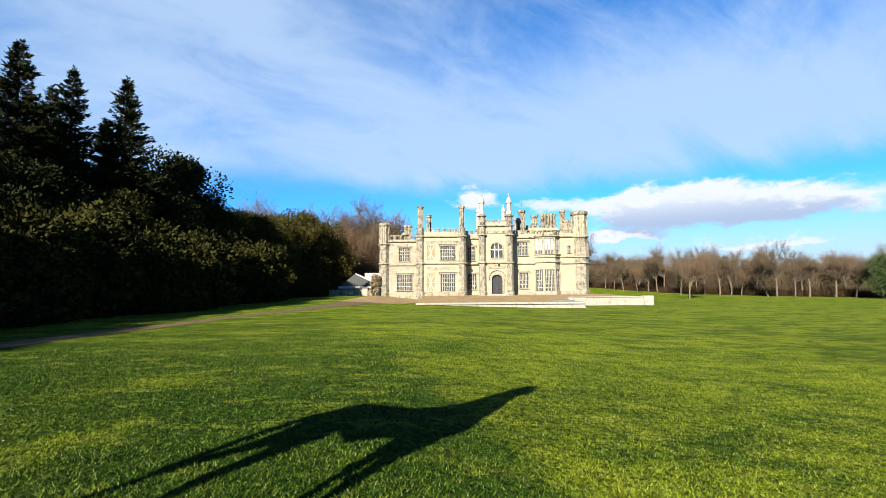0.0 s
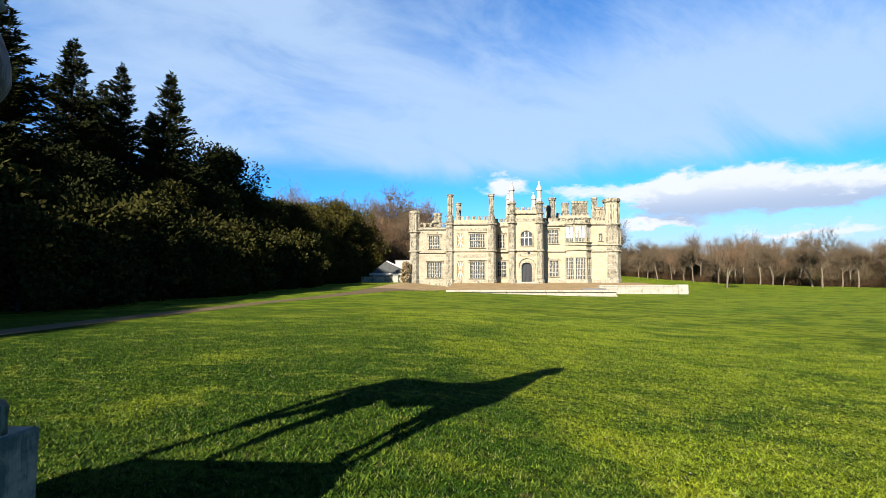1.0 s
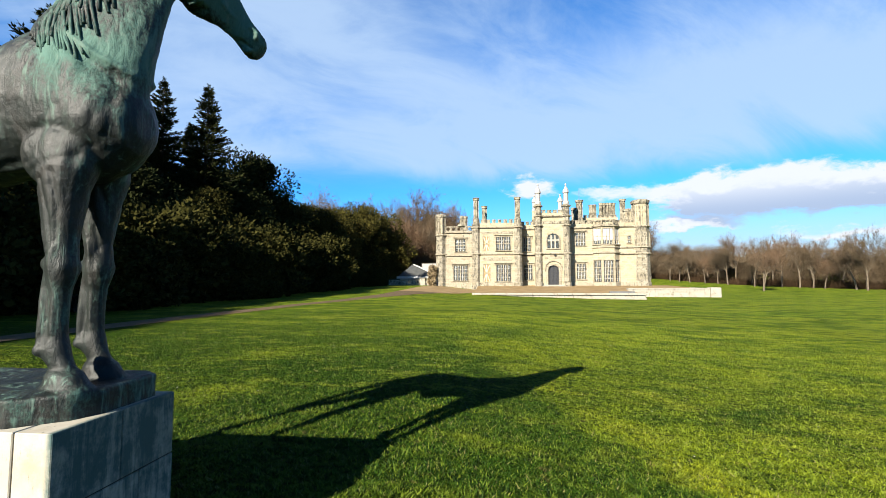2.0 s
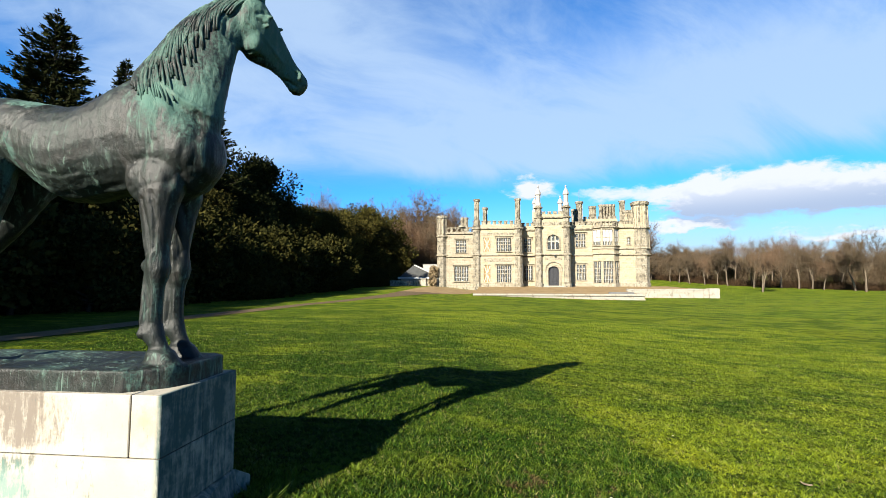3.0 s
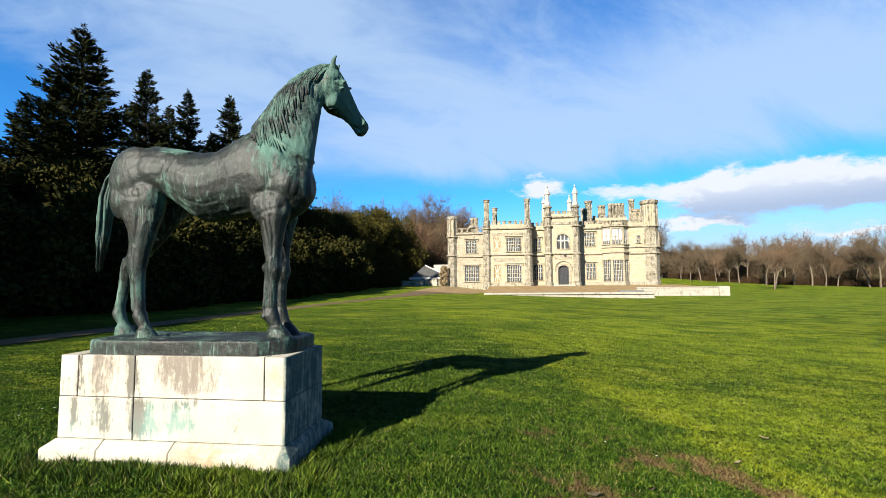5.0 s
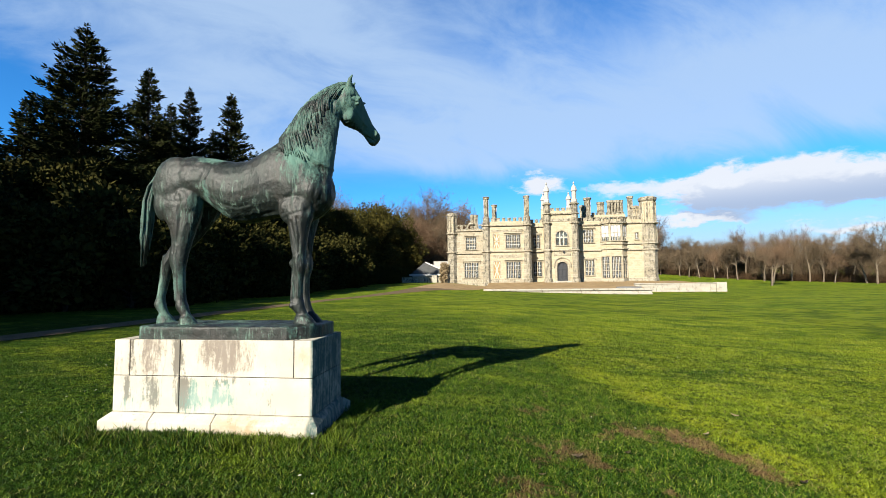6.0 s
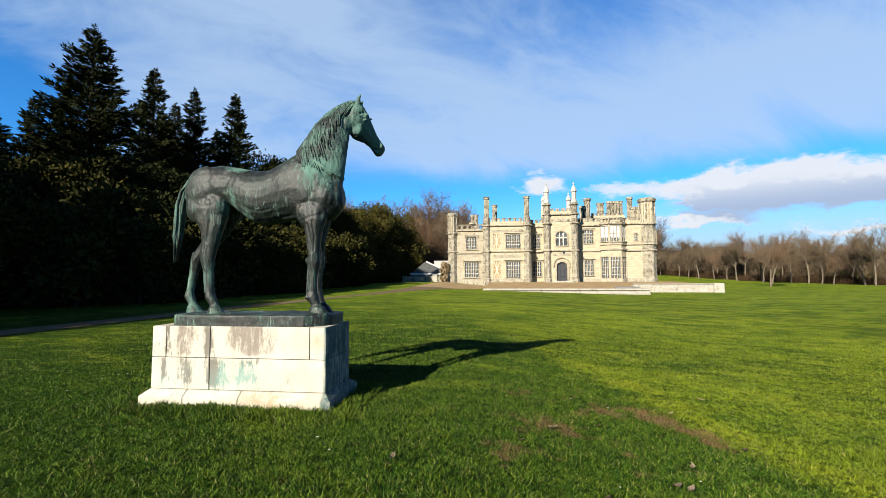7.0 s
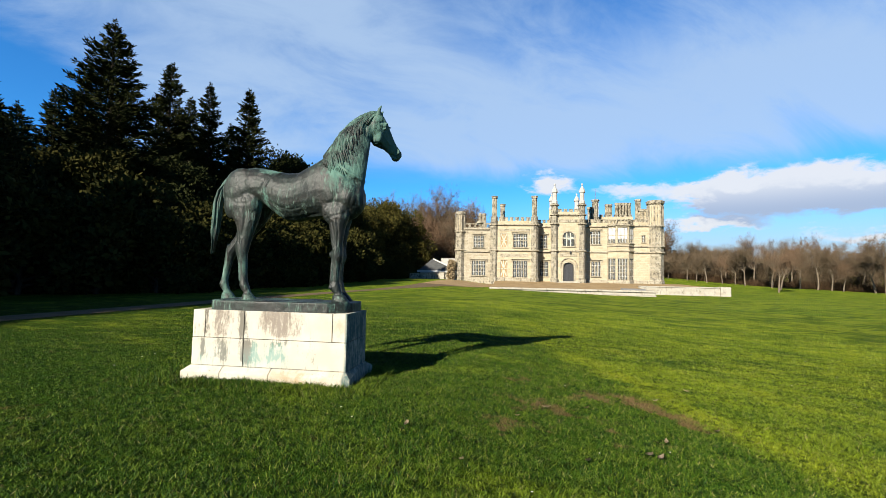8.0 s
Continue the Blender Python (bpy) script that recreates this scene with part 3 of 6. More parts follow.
def wall_with_holes(x0, x1, z0, z1, y, thick, holes):
    """A wall facing -y with rectangular openings (x0, x1, z0, z1) through it."""
    bm = bmesh.new()
    xs = sorted({x0, x1, *(v for h in holes for v in h[:2])})
    zs = sorted({z0, z1, *(v for h in holes for v in h[2:])})
    def is_open(i, j):
        if not (0 <= i < len(xs) - 1 and 0 <= j < len(zs) - 1):
            return True
        cx, cz = (xs[i] + xs[i + 1]) / 2, (zs[j] + zs[j + 1]) / 2
        return any(h[0] < cx < h[1] and h[2] < cz < h[3] for h in holes)
    def quad(*p):
        bm.faces.new([bm.verts.new(v) for v in p])
    for i in range(len(xs) - 1):
        for j in range(len(zs) - 1):
            if is_open(i, j):
                continue
            a, b, c, d, e = xs[i], xs[i + 1], zs[j], zs[j + 1], y + thick
            quad((a, y, c), (b, y, c), (b, y, d), (a, y, d))
            quad((b, e, c), (a, e, c), (a, e, d), (b, e, d))
            if is_open(i - 1, j):
                quad((a, e, c), (a, y, c), (a, y, d), (a, e, d))
            if is_open(i + 1, j):
                quad((b, y, c), (b, e, c), (b, e, d), (b, y, d))
            if is_open(i, j - 1):
                quad((a, e, c), (b, e, c), (b, y, c), (a, y, c))
            if is_open(i, j + 1):
                quad((a, y, d), (b, y, d), (b, e, d), (a, e, d))
    bmesh.ops.remove_doubles(bm, verts=bm.verts, dist=0.0005)
    return bm


house = thing("country_house", 9, 86, HOUSE_Z, "pale sandstone gothic country house with turrets, battlements and tall chimneys", "country house")


def window(x0, x1, z0, z1, y, lights, transoms=1, hood=True, blind=False, sill=True):
    """A stone mullioned window set in an opening, with leaded panes."""
    bm = bmesh.new()
    f = 0.12
    box(bm, x0 - 0.14, x0 + 0.002, y - 0.05, y + 0.25, z0 - 0.02, z1 + 0.14, 0.02)
    box(bm, x1 - 0.002, x1 + 0.14, y - 0.05, y + 0.25, z0 - 0.02, z1 + 0.14, 0.02)
    box(bm, x0, x1, y - 0.05, y + 0.25, z1, z1 + 0.14, 0.02)
    w = (x1 - x0) / lights
    for i in range(1, lights):
        box(bm, x0 + i * w - f / 2, x0 + i * w + f / 2, y + 0.03, y + 0.22, z0, z1)
    h = (z1 - z0) / (transoms + 1)
    for j in range(1, transoms + 1):
        box(bm, x0, x1, y + 0.045, y + 0.20, z0 + j * h - f / 2, z0 + j * h + f / 2)
    win = part("window", bm, TRIM, house)
    if hood:
        bm = bmesh.new()
        box(bm, x0 - 0.35, x1 + 0.35, y - 0.24, y + 0.03, z1 + 0.22, z1 + 0.34, 0.03)
        for xe in (x0 - 0.35, x1 + 0.23):
            box(bm, xe, xe + 0.12, y - 0.14, y + 0.03, z1 - 0.12, z1 + 0.22)
        part("hood_mould", bm, TRIM, win)
    if sill:
        part("sill", box(bmesh.new(), x0 - 0.2, x1 + 0.2, y - 0.22, y + 0.2, z0 - 0.16, z0 - 0.01, 0.03), TRIM, win)
    for i in range(lights):
        for j in range(transoms + 1):
            a, b, c, d = x0 + i * w + f / 2, x0 + (i + 1) * w - f / 2, z0 + j * h + f / 2, z0 + (j + 1) * h - f / 2
            part("pane", box(bmesh.new(), a, b, y + 0.12, y + 0.135, c, d), GLASS, win).visible_shadow = not blind
            bm = bmesh.new()
            box(bm, a, b, y + 0.10, y + 0.118, (c + d) / 2 - 0.03, (c + d) / 2 + 0.03)
            box(bm, (a + b) / 2 - 0.028, (a + b) / 2 + 0.028, y + 0.10, y + 0.119, c, d)
            part("glazing_bar", bm, WHITE, win)
    if blind:
        part("blind", box(bmesh.new(), x0, x1, y + 0.078, y + 0.092, z0 + (z1 - z0) * blind, z1), BLIND, win)
    return win


def shutter_panel(x0, x1, z0, z1, y):
    """A blocked window: ochre boards behind a crossed lattice."""
    bm = box(bmesh.new(), x0, x1, y + 0.06, y + 0.12, z0, z1)
    p = part("blind_window", bm, SHUTTER, house, "blocked window with ochre boards and a pale lattice")
    bm = bmesh.new()
    cx, cz = (x0 + x1) / 2, (z0 + z1) / 2
    for s in (-1, 1):
        ang = math.atan2(z1 - z0, x1 - x0) * s
        L = math.hypot(x1 - x0, z1 - z0) * 0.96
        bmesh.ops.create_cube(bm, size=1, matrix=Matrix.Translation((cx, y + 0.04, cz)) @ Matrix.Rotation(-ang, 4, "Y") @ Matrix.Diagonal((L, 0.04, 0.16, 1)))
    box(bm, cx - 0.07, cx + 0.07, y + 0.025, y + 0.06, z0, z1)
    box(bm, x0, x1, y + 0.022, y + 0.058, cz - 0.05, cz + 0.05)
    part("lattice", bm, LATTICE, p)
    bm = bmesh.new()
    box(bm, x0 - 0.12, x0, y - 0.04, y + 0.2, z0, z1 + 0.12, 0.02)
    box(bm, x1, x1 + 0.12, y - 0.04, y + 0.2, z0, z1 + 0.12, 0.02)
    box(bm, x0, x1, y - 0.04, y + 0.2, z1, z1 + 0.12)
    part("surround", bm, TRIM, p)


def battlement(x0, x1, y, z, h, pitch=1.05, deep=0.45):
    part("cornice", box(bmesh.new(), x0, x1, y - 0.30, y + deep, z - 0.24, z, 0.06), TRIM, house)
    part("parapet", box(bmesh.new(), x0, x1, y - 0.02, y + deep, z, z + h * 0.5), STONE, house)
    n = max(1, round((x1 - x0) / pitch))
    w = (x1 - x0) / n
    for i in range(n):
        a = x0 + i * w + w * 0.2
        bm = box(bmesh.new(), a, a + w * 0.6, y - 0.02, y + deep, z + h * 0.5, z + h - 0.1)
        box(bm, a - 0.05, a + w * 0.6 + 0.05, y - 0.08, y + deep + 0.06, z + h - 0.1, z + h, 0.02)
        part("merlon", bm, TRIM, house)


def pierced_parapet(x0, x1, y, z, h, pitch=0.9):
    """Rails with open strapwork rings between them."""
    part("cornice", box(bmesh.new(), x0, x1, y - 0.30, y + 0.35, z - 0.24, z, 0.06), TRIM, house)
    n = max(2, round((x1 - x0) / pitch))
    w = (x1 - x0) / n
    bm = bmesh.new()
    box(bm, x0, x1, y, y + 0.25, z, z + 0.12)
    box(bm, x0, x1, y, y + 0.25, z + h - 0.15, z + h, 0.03)
    for i in range(n + 1):
        box(bm, x0 + i * w - 0.08, x0 + i * w + 0.08, y - 0.02, y + 0.27, z + 0.12, z + h - 0.15)
    for i in range(n):
        cx = x0 + (i + 0.5) * w
        r, k = (h - 0.3) / 2, 10
        for a in range(k):
            t0 = 2 * math.pi * a / k
            bmesh.ops.create_cube(bm, size=1, matrix=Matrix.Translation((cx + r * math.cos(t0), y + 0.12, z + h / 2 + r * math.sin(t0))) @ Matrix.Rotation(-t0, 4, "Y") @ Matrix.Diagonal((0.1, 0.16, 2.2 * r * math.sin(math.pi / k), 1)))
    part("strapwork_parapet", bm, TRIM, house)


def string_course(x0, x1, y, z):
    part("string_course", box(bmesh.new(), x0, x1, y - 0.26, y + 0.02, z - 0.13, z + 0.12, 0.05), TRIM, house)


def base_course(x0, x1, y):
    part("base_course", box(bmesh.new(), x0, x1, y - 0.15, y + 0.02, -0.2, HOUSE_Z + 0.62, 0.06), TRIM, house)


def turret(x, y, r, z1, rings=(), mat=None):
    t = part("turret", prism(bmesh.new(), x, y, [(-0.3, r + 0.12), (HOUSE_Z + 0.55, r + 0.12), (HOUSE_Z + 0.7, r), (z1, r)]), mat or WORN, house)
    for z in rings:
        part("moulding", prism(bmesh.new(), x, y, [(z - 0.18, r + 0.02), (z - 0.08, r + 0.24), (z + 0.06, r + 0.24), (z + 0.18, r + 0.02)]), TRIM, t)
    return t


def chimney(x, y, z0, z1, r, mat=None, parent=None, base=True):
    """An octagonal shaft with a moulded base, fluted body and corbelled cap."""
    c = part("chimney", prism(bmesh.new(), x, y, ([(z0, r * 1.5), (z0 + 0.7, r * 1.5), (z0 + 1.0, r)] if base else [(z0, r)]) + [(z1 - 0.55, r), (z1 - 0.45, r * 1.1)]), mat or WORN, parent or house)
    bm = bmesh.new()
    for i in range(8):
        a = math.pi / 8 + i * math.pi / 4
        px, py = x + r * math.cos(a), y + r * math.sin(a)
        box(bm, px - 0.05, px + 0.05, py - 0.05, py + 0.05, z0 + (1.0 if base else 0.0), z1 - 0.5)
    part("rib", bm, TRIM, c)
    part("cap", prism(bmesh.new(), x, y, [(z1 - 0.5, r), (z1 - 0.38, r * 1.35), (z1 - 0.22, r * 1.35), (z1 - 0.1, r * 1.5), (z1, r * 1.45)]), TRIM, c)
    part("flue", prism(bmesh.new(), x, y, [(z1 - 0.01, r * 0.8), (z1 + 0.06, r * 0.8)]), LEAD, c)
    return c


def arcade(x, y, r, z0, z1, parent):
    """Slim shafts and sunk panels round the top of an octagonal turret."""
    for i in range(8):
        a0 = math.pi / 8 + i * math.pi / 4
        px, py = x + r * math.cos(a0), y + r * math.sin(a0)
        part("shaft", prism(bmesh.new(), px, py, [(z0, 0.13), (z1, 0.13)], 6), TRIM, parent)
        am = a0 + math.pi / 8
        q = r * math.cos(math.pi / 8)
        m = Matrix.Translation((x + q * math.cos(am), y + q * math.sin(am), 0)) @ Matrix.Rotation(am, 4, "Z")
        b2 = box(bmesh.new(), -0.05, 0.05, -0.045, 0.045, z0, z1)
        b2.transform(m)
        part("mullion", b2, TRIM, parent)


def pinnacle(x, y, z0, z1, r):
    """A white octagonal shaft under an ogee cap and finial."""
    h = z1 - z0
    rings = [(z0, r * 1.25), (z0 + 0.12 * h, r * 1.25), (z0 + 0.16 * h, r * 0.95), (z0 + 0.50 * h, r * 0.95), (z0 + 0.54 * h, r * 1.3), (z0 + 0.58 * h, r * 1.3),
             (z0 + 0.63 * h, r * 1.18), (z0 + 0.70 * h, r * 1.0), (z0 + 0.78 * h, r * 0.62), (z0 + 0.84 * h, r * 0.30), (z0 + 0.88 * h, r * 0.22), (z0 + 0.91 * h, r * 0.40), (z0 + 0.95 * h, r * 0.38), (z1, r * 0.05)]
    part("pinnacle", prism(bmesh.new(), x, y, rings), PALE, house, "white stone pinnacle with an ogee cap")


def arch_outline(x0, x1, zs, zt, n=10, k=1.0):
    """A four-centred arch from spring line zs to crown zt, left to right."""
    c, w = (x0 + x1) / 2, (x1 - x0) / 2
    return [(c + w * math.cos(math.pi * (1 - i / n)) * 1.0, zs + (zt - zs) * (abs(math.sin(math.pi * i / n)) ** 0.8)) for i in range(n + 1)]


def arch_infill(x0, x1, zs, zt, ztop, y, thick):
    """Fills a square-headed opening above an arch (spandrels)."""
    bm = bmesh.new()
    pts = arch_outline(x0, x1, zs, zt)
    for (a, za), (b, zb) in zip(pts, pts[1:]):
        p = [(a, za), (b, zb), (b, ztop), (a, ztop)]
        f = [bm.verts.new((u, y, v)) for u, v in p]
        k = [bm.verts.new((u, y + thick, v)) for u, v in p]
        bm.faces.new(f)
        bm.faces.new(k[::-1])
        for i in range(4):
            j = (i + 1) % 4
            bm.faces.new((f[i], k[i], k[j], f[j]))
    return bm


def arch_moulding(x0, x1, z0, zs, zt, y, w, deep):
    bm = bmesh.new()
    pts = [(x0, z0)] + arch_outline(x0, x1, zs, zt) + [(x1, z0)]
    cx = (x0 + x1) / 2
    def out(p):
        return (p[0] + (w if p[0] > cx + 0.01 else -w if p[0] < cx - 0.01 else 0), p[1] + (w * max(0.0, 1 - abs(p[0] - cx) / ((x1 - x0) / 2) * 0.6) if p[1] > z0 + 0.01 else 0))
    for p, q in zip(pts, pts[1:]):
        c = [p, q, out(q), out(p)]
        f = [bm.verts.new((u, y - deep, v)) for u, v in c]
        k = [bm.verts.new((u, y + 0.02, v)) for u, v in c]
        bm.faces.new(f)
        for i in range(4):
            j = (i + 1) % 4
            bm.faces.new((f[i], k[i], k[j], f[j]))
    return bm


def facade(x0, x1, y, z1, holes, mat=None):
    part("wall", wall_with_holes(x0, x1, -0.3, z1, y, 0.45, holes), mat or STONE, house)


def make_house():
    Z = 5.9
    # west turret and wing
    t = turret(-8.2, 81.3, 0.88, 9.5, (Z, 9.3))
    part("turret_top", prism(bmesh.new(), -8.2, 81.3, [(9.5, 0.80), (12.5, 0.80)]), STONE, t)
    arcade(-8.2, 81.3, 0.84, 9.6, 12.4, t)
    part("cap", prism(bmesh.new(), -8.2, 81.3, [(12.4, 0.9), (12.55, 1.02), (12.8, 1.02), (13.0, 0.8), (13.05, 0.2)]), TRIM, t)
    facade(-7.6, -2.5, 81.0, 9.9, [(-5.65, -3.85, 6.4, 8.6), (-5.95, -3.5, 1.35, 4.0)], GREYED)
    window(-5.65, -3.85, 6.4, 8.6, 81.0, 3)
    window(-5.95, -3.5, 1.35, 4.0, 81.0, 4)
    string_course(-7.5, -2.5, 81.0, Z - 0.2)
    base_course(-7.5, -2.5, 81.0)
    pierced_parapet(-7.4, -2.6, 81.0, 9.9, 1.0)
    part("gable_crest", prism(bmesh.new(), -4.6, 81.15, [(10.9, 0.7), (11.2, 0.55), (11.45, 0.15)]), TRIM, house)
    chimney(-4.9, 88, 10.0, 13.6, 0.34)
    chimney(-4.2, 88, 10.0, 13.6, 0.34)
    # stair shafts flanking the second bay
    for cx in (-1.95, 5.15):
        turret(cx, 80.35, 0.74, 11.2, (Z, 10.5))
        chimney(cx, 80.35, 11.2, 15.7, 0.43)
    chimney(-0.55, 85.0, 10.2, 15.0, 0.42)
    facade(-1.4, 4.6, 80.0, 10.6, [(-0.72, 0.32, 6.5, 8.85), (1.45, 3.9, 6.5, 8.85), (-0.72, 0.34, 1.2, 4.1), (1.5, 3.9, 1.2, 4.1)])
    for z0, z1 in ((6.5, 8.85), (1.2, 4.1)):
        shutter_panel(-0.72, 0.33, z0, z1, 80.0)
        window(1.48, 3.9, z0, z1, 80.0, 4)
    string_course(-1.3, 4.5, 80.0, Z)
    base_course(-1.3, 4.5, 80.0)
    part("panel_band", box(bmesh.new(), -0.8, 4.1, 79.95, 80.02, 4.75, 5.35, 0.02), TRIM, house)
    part("frieze", box(bmesh.new(), -1.2, 4.4, 79.93, 80.02, 9.35, 9.75, 0.03), TRIM, house)
    battlement(-1.3, 4.5, 80.0, 10.6, 1.25, 1.0)
    # first recess
    facade(5.8, 8.3, 82.2, 10.6, [(6.35, 7.5, 6.5, 8.85), (6.3, 7.75, 1.5, 4.1)])
    window(6.35, 7.5, 6.5, 8.85, 82.2, 2)
    window(6.3, 7.75, 1.5, 4.1, 82.2, 2)
    string_course(5.8, 8.2, 82.2, Z)
    battlement(5.8, 8.2, 82.2, 10.5, 1.2, 0.9)
    part("wall", box(bmesh.new(), 4.4, 5.2, 80.4, 82.6, -0.3, 10.6), STONE, house)
    # entrance tower
    facade(8.2, 13.6, 79.4, 12.3, [(10.0, 11.95, 6.75, 9.25), (10.05, 11.85, HOUSE_Z + 0.2, 4.0)])
    part("side_wall", box(bmesh.new(), 8.2, 8.65, 79.86, 88.0, -0.3, 12.3), STONE, house)
    part("side_wall", box(bmesh.new(), 13.15, 13.6, 79.86, 88.0, -0.3, 12.3), STONE, house)
    for cx, r in ((8.55, 0.58), (13.2, 0.58)):
        turret(cx, 79.45, r, 14.2, (Z, 10.6, 12.2, 13.9))
        pinnacle(cx, 79.45, 14.2, 17.8, 0.42)
    for cx in (8.75, 13.45):
        part("turret", prism(bmesh.new(), cx, 87.0, [(10.0, 0.5), (14.2, 0.5), (14.3, 0.4)]), STONE, house)
        pinnacle(cx, 87.0, 14.2, 17.4, 0.42)
    battlement(9.0, 12.8, 79.4, 12.3, 0.95, 0.85)
    part("spandrel", arch_infill(10.0, 11.95, 8.35, 9.2, 9.26, 79.4, 0.4), STONE, house)
    w = part("window", arch_moulding(10.0, 11.95, 6.75, 8.35, 9.2, 79.4, 0.2, 0.12), TRIM, house, "pointed arched window with stone mullions")
    for i in range(1, 3):
        x = 10.0 + i * 0.65
        part("mullion", box(bmesh.new(), x - 0.085, x + 0.085, 79.45, 79.62, 6.75, 9.0), LATTICE, w)
    part("transom", box(bmesh.new(), 10.0, 11.95, 79.46, 79.61, 8.06, 8.24), LATTICE, w)
    for i in range(3):
        part("pane", box(bmesh.new(), 10.05 + i * 0.65, 10.6 + i * 0.65, 79.52, 79.535, 6.75, 9.1), GLASS, w)
    part("sill", box(bmesh.new(), 9.8, 12.15, 79.22, 79.5, 6.55, 6.74, 0.03), TRIM, w)
    part("blind", box(bmesh.new(), 10.0, 11.95, 79.56, 79.575, 7.9, 9.2), BLIND, w)
    part("spandrel", arch_infill(10.05, 11.85, 2.95, 3.9, 4.01, 79.4, 0.4), STONE, house)
    d = part("door", box(bmesh.new(), 10.05, 11.85, 79.66, 79.74, HOUSE_Z + 0.15, 4.0), DARKWOOD, house, "dark oak arched double door")
    for i in range(8):
        x = 10.07 + i * 0.225
        part("plank", box(bmesh.new(), x, x + 0.21, 79.62, 79.67, HOUSE_Z + 0.2, 3.98, 0.012), DARKWOOD, d)
    for z in (1.4, 2.6):
        part("rail", box(bmesh.new(), 10.07, 11.83, 79.59, 79.63, z, z + 0.16, 0.01), DARKWOOD, d)
    part("door_surround", arch_moulding(10.05, 11.85, HOUSE_Z + 0.2, 2.95, 3.9, 79.4, 0.3, 0.16), TRIM, house)
    part("hood_mould", arch_moulding(9.6, 12.3, 3.0, 3.1, 4.6, 79.4, 0.12, 0.22), TRIM, house)
    part("armorial_panel", box(bmesh.new(), 9.5, 12.4, 79.33, 79.41, 4.95, 5.55, 0.03), TRIM, house)
    part("door_lamp", prism(bmesh.new(), 11.25, 79.15, [(5.35, 0.05), (5.5, 0.16), (5.75, 0.16), (5.85, 0.05)]), DARKWOOD, house, "dark iron lantern over the door")
    string_course(9.0, 12.8, 79.4, Z)
    part("frieze", box(bmesh.new(), 9.1, 12.7, 79.32, 79.42, 10.9, 11.4, 0.03), TRIM, house)
    for k in range(3):
        part("doorstep", box(bmesh.new(), 9.4 - k * 0.3, 12.5 + k * 0.3, 78.9 - k * 0.35, 79.4, -0.1, HOUSE_Z + 0.2 - k * 0.12, 0.02), KERB, house)
    # second recess
    facade(13.5, 17.9, 81.6, 10.6, [(15.1, 16.7, 7.3, 9.6), (15.2, 16.7, 1.6, 4.2)])
    window(15.1, 16.7, 7.3, 9.6, 81.6, 3)
    window(15.2, 16.7, 1.6, 4.2, 81.6, 3)
    string_course(13.8, 17.9, 81.6, Z)
    base_course(13.8, 17.9, 81.6)
    battlement(13.8, 18.0, 81.6, 10.5, 1.2, 0.95)
    # canted bay
    corners = [(17.9, 81.7), (19.2, 80.5), (21.2, 80.5), (22.4, 81.7)]
    for (xa, ya), (xb, yb), lights in zip(corners, corners[1:], (2, 3, 2)):
        L = math.hypot(xb - xa, yb - ya)
        m = Matrix.Translation((xa, ya, 0)) @ Matrix.Rotation(math.atan2(yb - ya, xb - xa), 4, "Z")
        before = set(scene.collection.objects)
        holes = [(0.22, L - 0.22, 7.5, 10.15), (0.22, L - 0.22, 1.1, 4.75)]
        facade(0, L, 0, 10.7, holes)
        window(0.22, L - 0.22, 7.5, 10.15, 0, lights, 1, False, 0.28)
        window(0.22, L - 0.22, 1.1, 4.75, 0, lights, 2, False, False, False)
        string_course(-0.05, L + 0.05, 0, Z + 0.2)
        part("string_course", box(bmesh.new(), -0.05, L + 0.05, -0.2, 0.02, 6.85, 7.1, 0.05), TRIM, house)
        base_course(-0.06, L + 0.06, 0)
        pierced_parapet(-0.03, L + 0.03, 0.0, 10.7, 0.95, 0.7)
        for ob in set(scene.collection.objects) - before:
            ob.data.transform(m)
    # plain wall and east tower
    facade(22.3, 25.2, 81.6, 10.7, [(23.75, 24.2, 7.75, 8.85)])
    window(23.75, 24.2, 7.75, 8.85, 81.6, 1, 1, False)
    string_course(22.3, 24.7, 81.6, Z)
    string_course(22.3, 24.7, 81.6, 7.0)
    base_course(22.3, 24.7, 81.6)
    battlement(22.3, 24.8, 81.6, 10.7, 1.05, 0.85)
    t = turret(26.1, 82.2, 1.34, 10.5, (Z, 7.0, 10.5))
    part("turret_top", prism(bmesh.new(), 26.1, 82.2, [(10.5, 1.22), (14.4, 1.22)]), STONE, t)
    arcade(26.1, 82.2, 1.26, 10.6, 14.3, t)
    for z0, z1 in ((7.1, 9.4),):
        arcade(26.1, 82.2, 1.33, z0, z1, t)
    part("cap", prism(bmesh.new(), 26.1, 82.2, [(14.3, 1.3), (14.5, 1.5), (14.95, 1.55), (15.1, 1.3), (15.2, 0.3)]), TRIM, t)
    # roofscape
    part("rear_wall", box(bmesh.new(), 15.6, 23.4, 86.0, 94.0, 9.0, 12.3), STONE, house)
    battlement(15.6, 23.4, 86.0, 12.3, 0.9, 0.9)
    chimney(16.4, 84.5, 10.6, 15.7, 0.52)
    chimney(15.5, 85.0, 10.6, 14.4, 0.36)
    part("flagpole", prism(bmesh.new(), 16.4, 84.5, [(15.6, 0.05), (17.9, 0.03)], 6), LEAD, house)
    for k in range(2):
        chimney(19.3 + k * 0.62, 88.5, 12.0, 15.5, 0.3)
    for k in range(5):
        chimney(20.9 + k * 0.55, 87.5, 12.2, 15.6, 0.30)
    part("chimney_stack", box(bmesh.new(), 20.5, 23.5, 87.0, 88.0, 12.0, 12.9, 0.05), STONE, house)
    chimney(24.3, 86.0, 10.6, 16.0, 0.42)
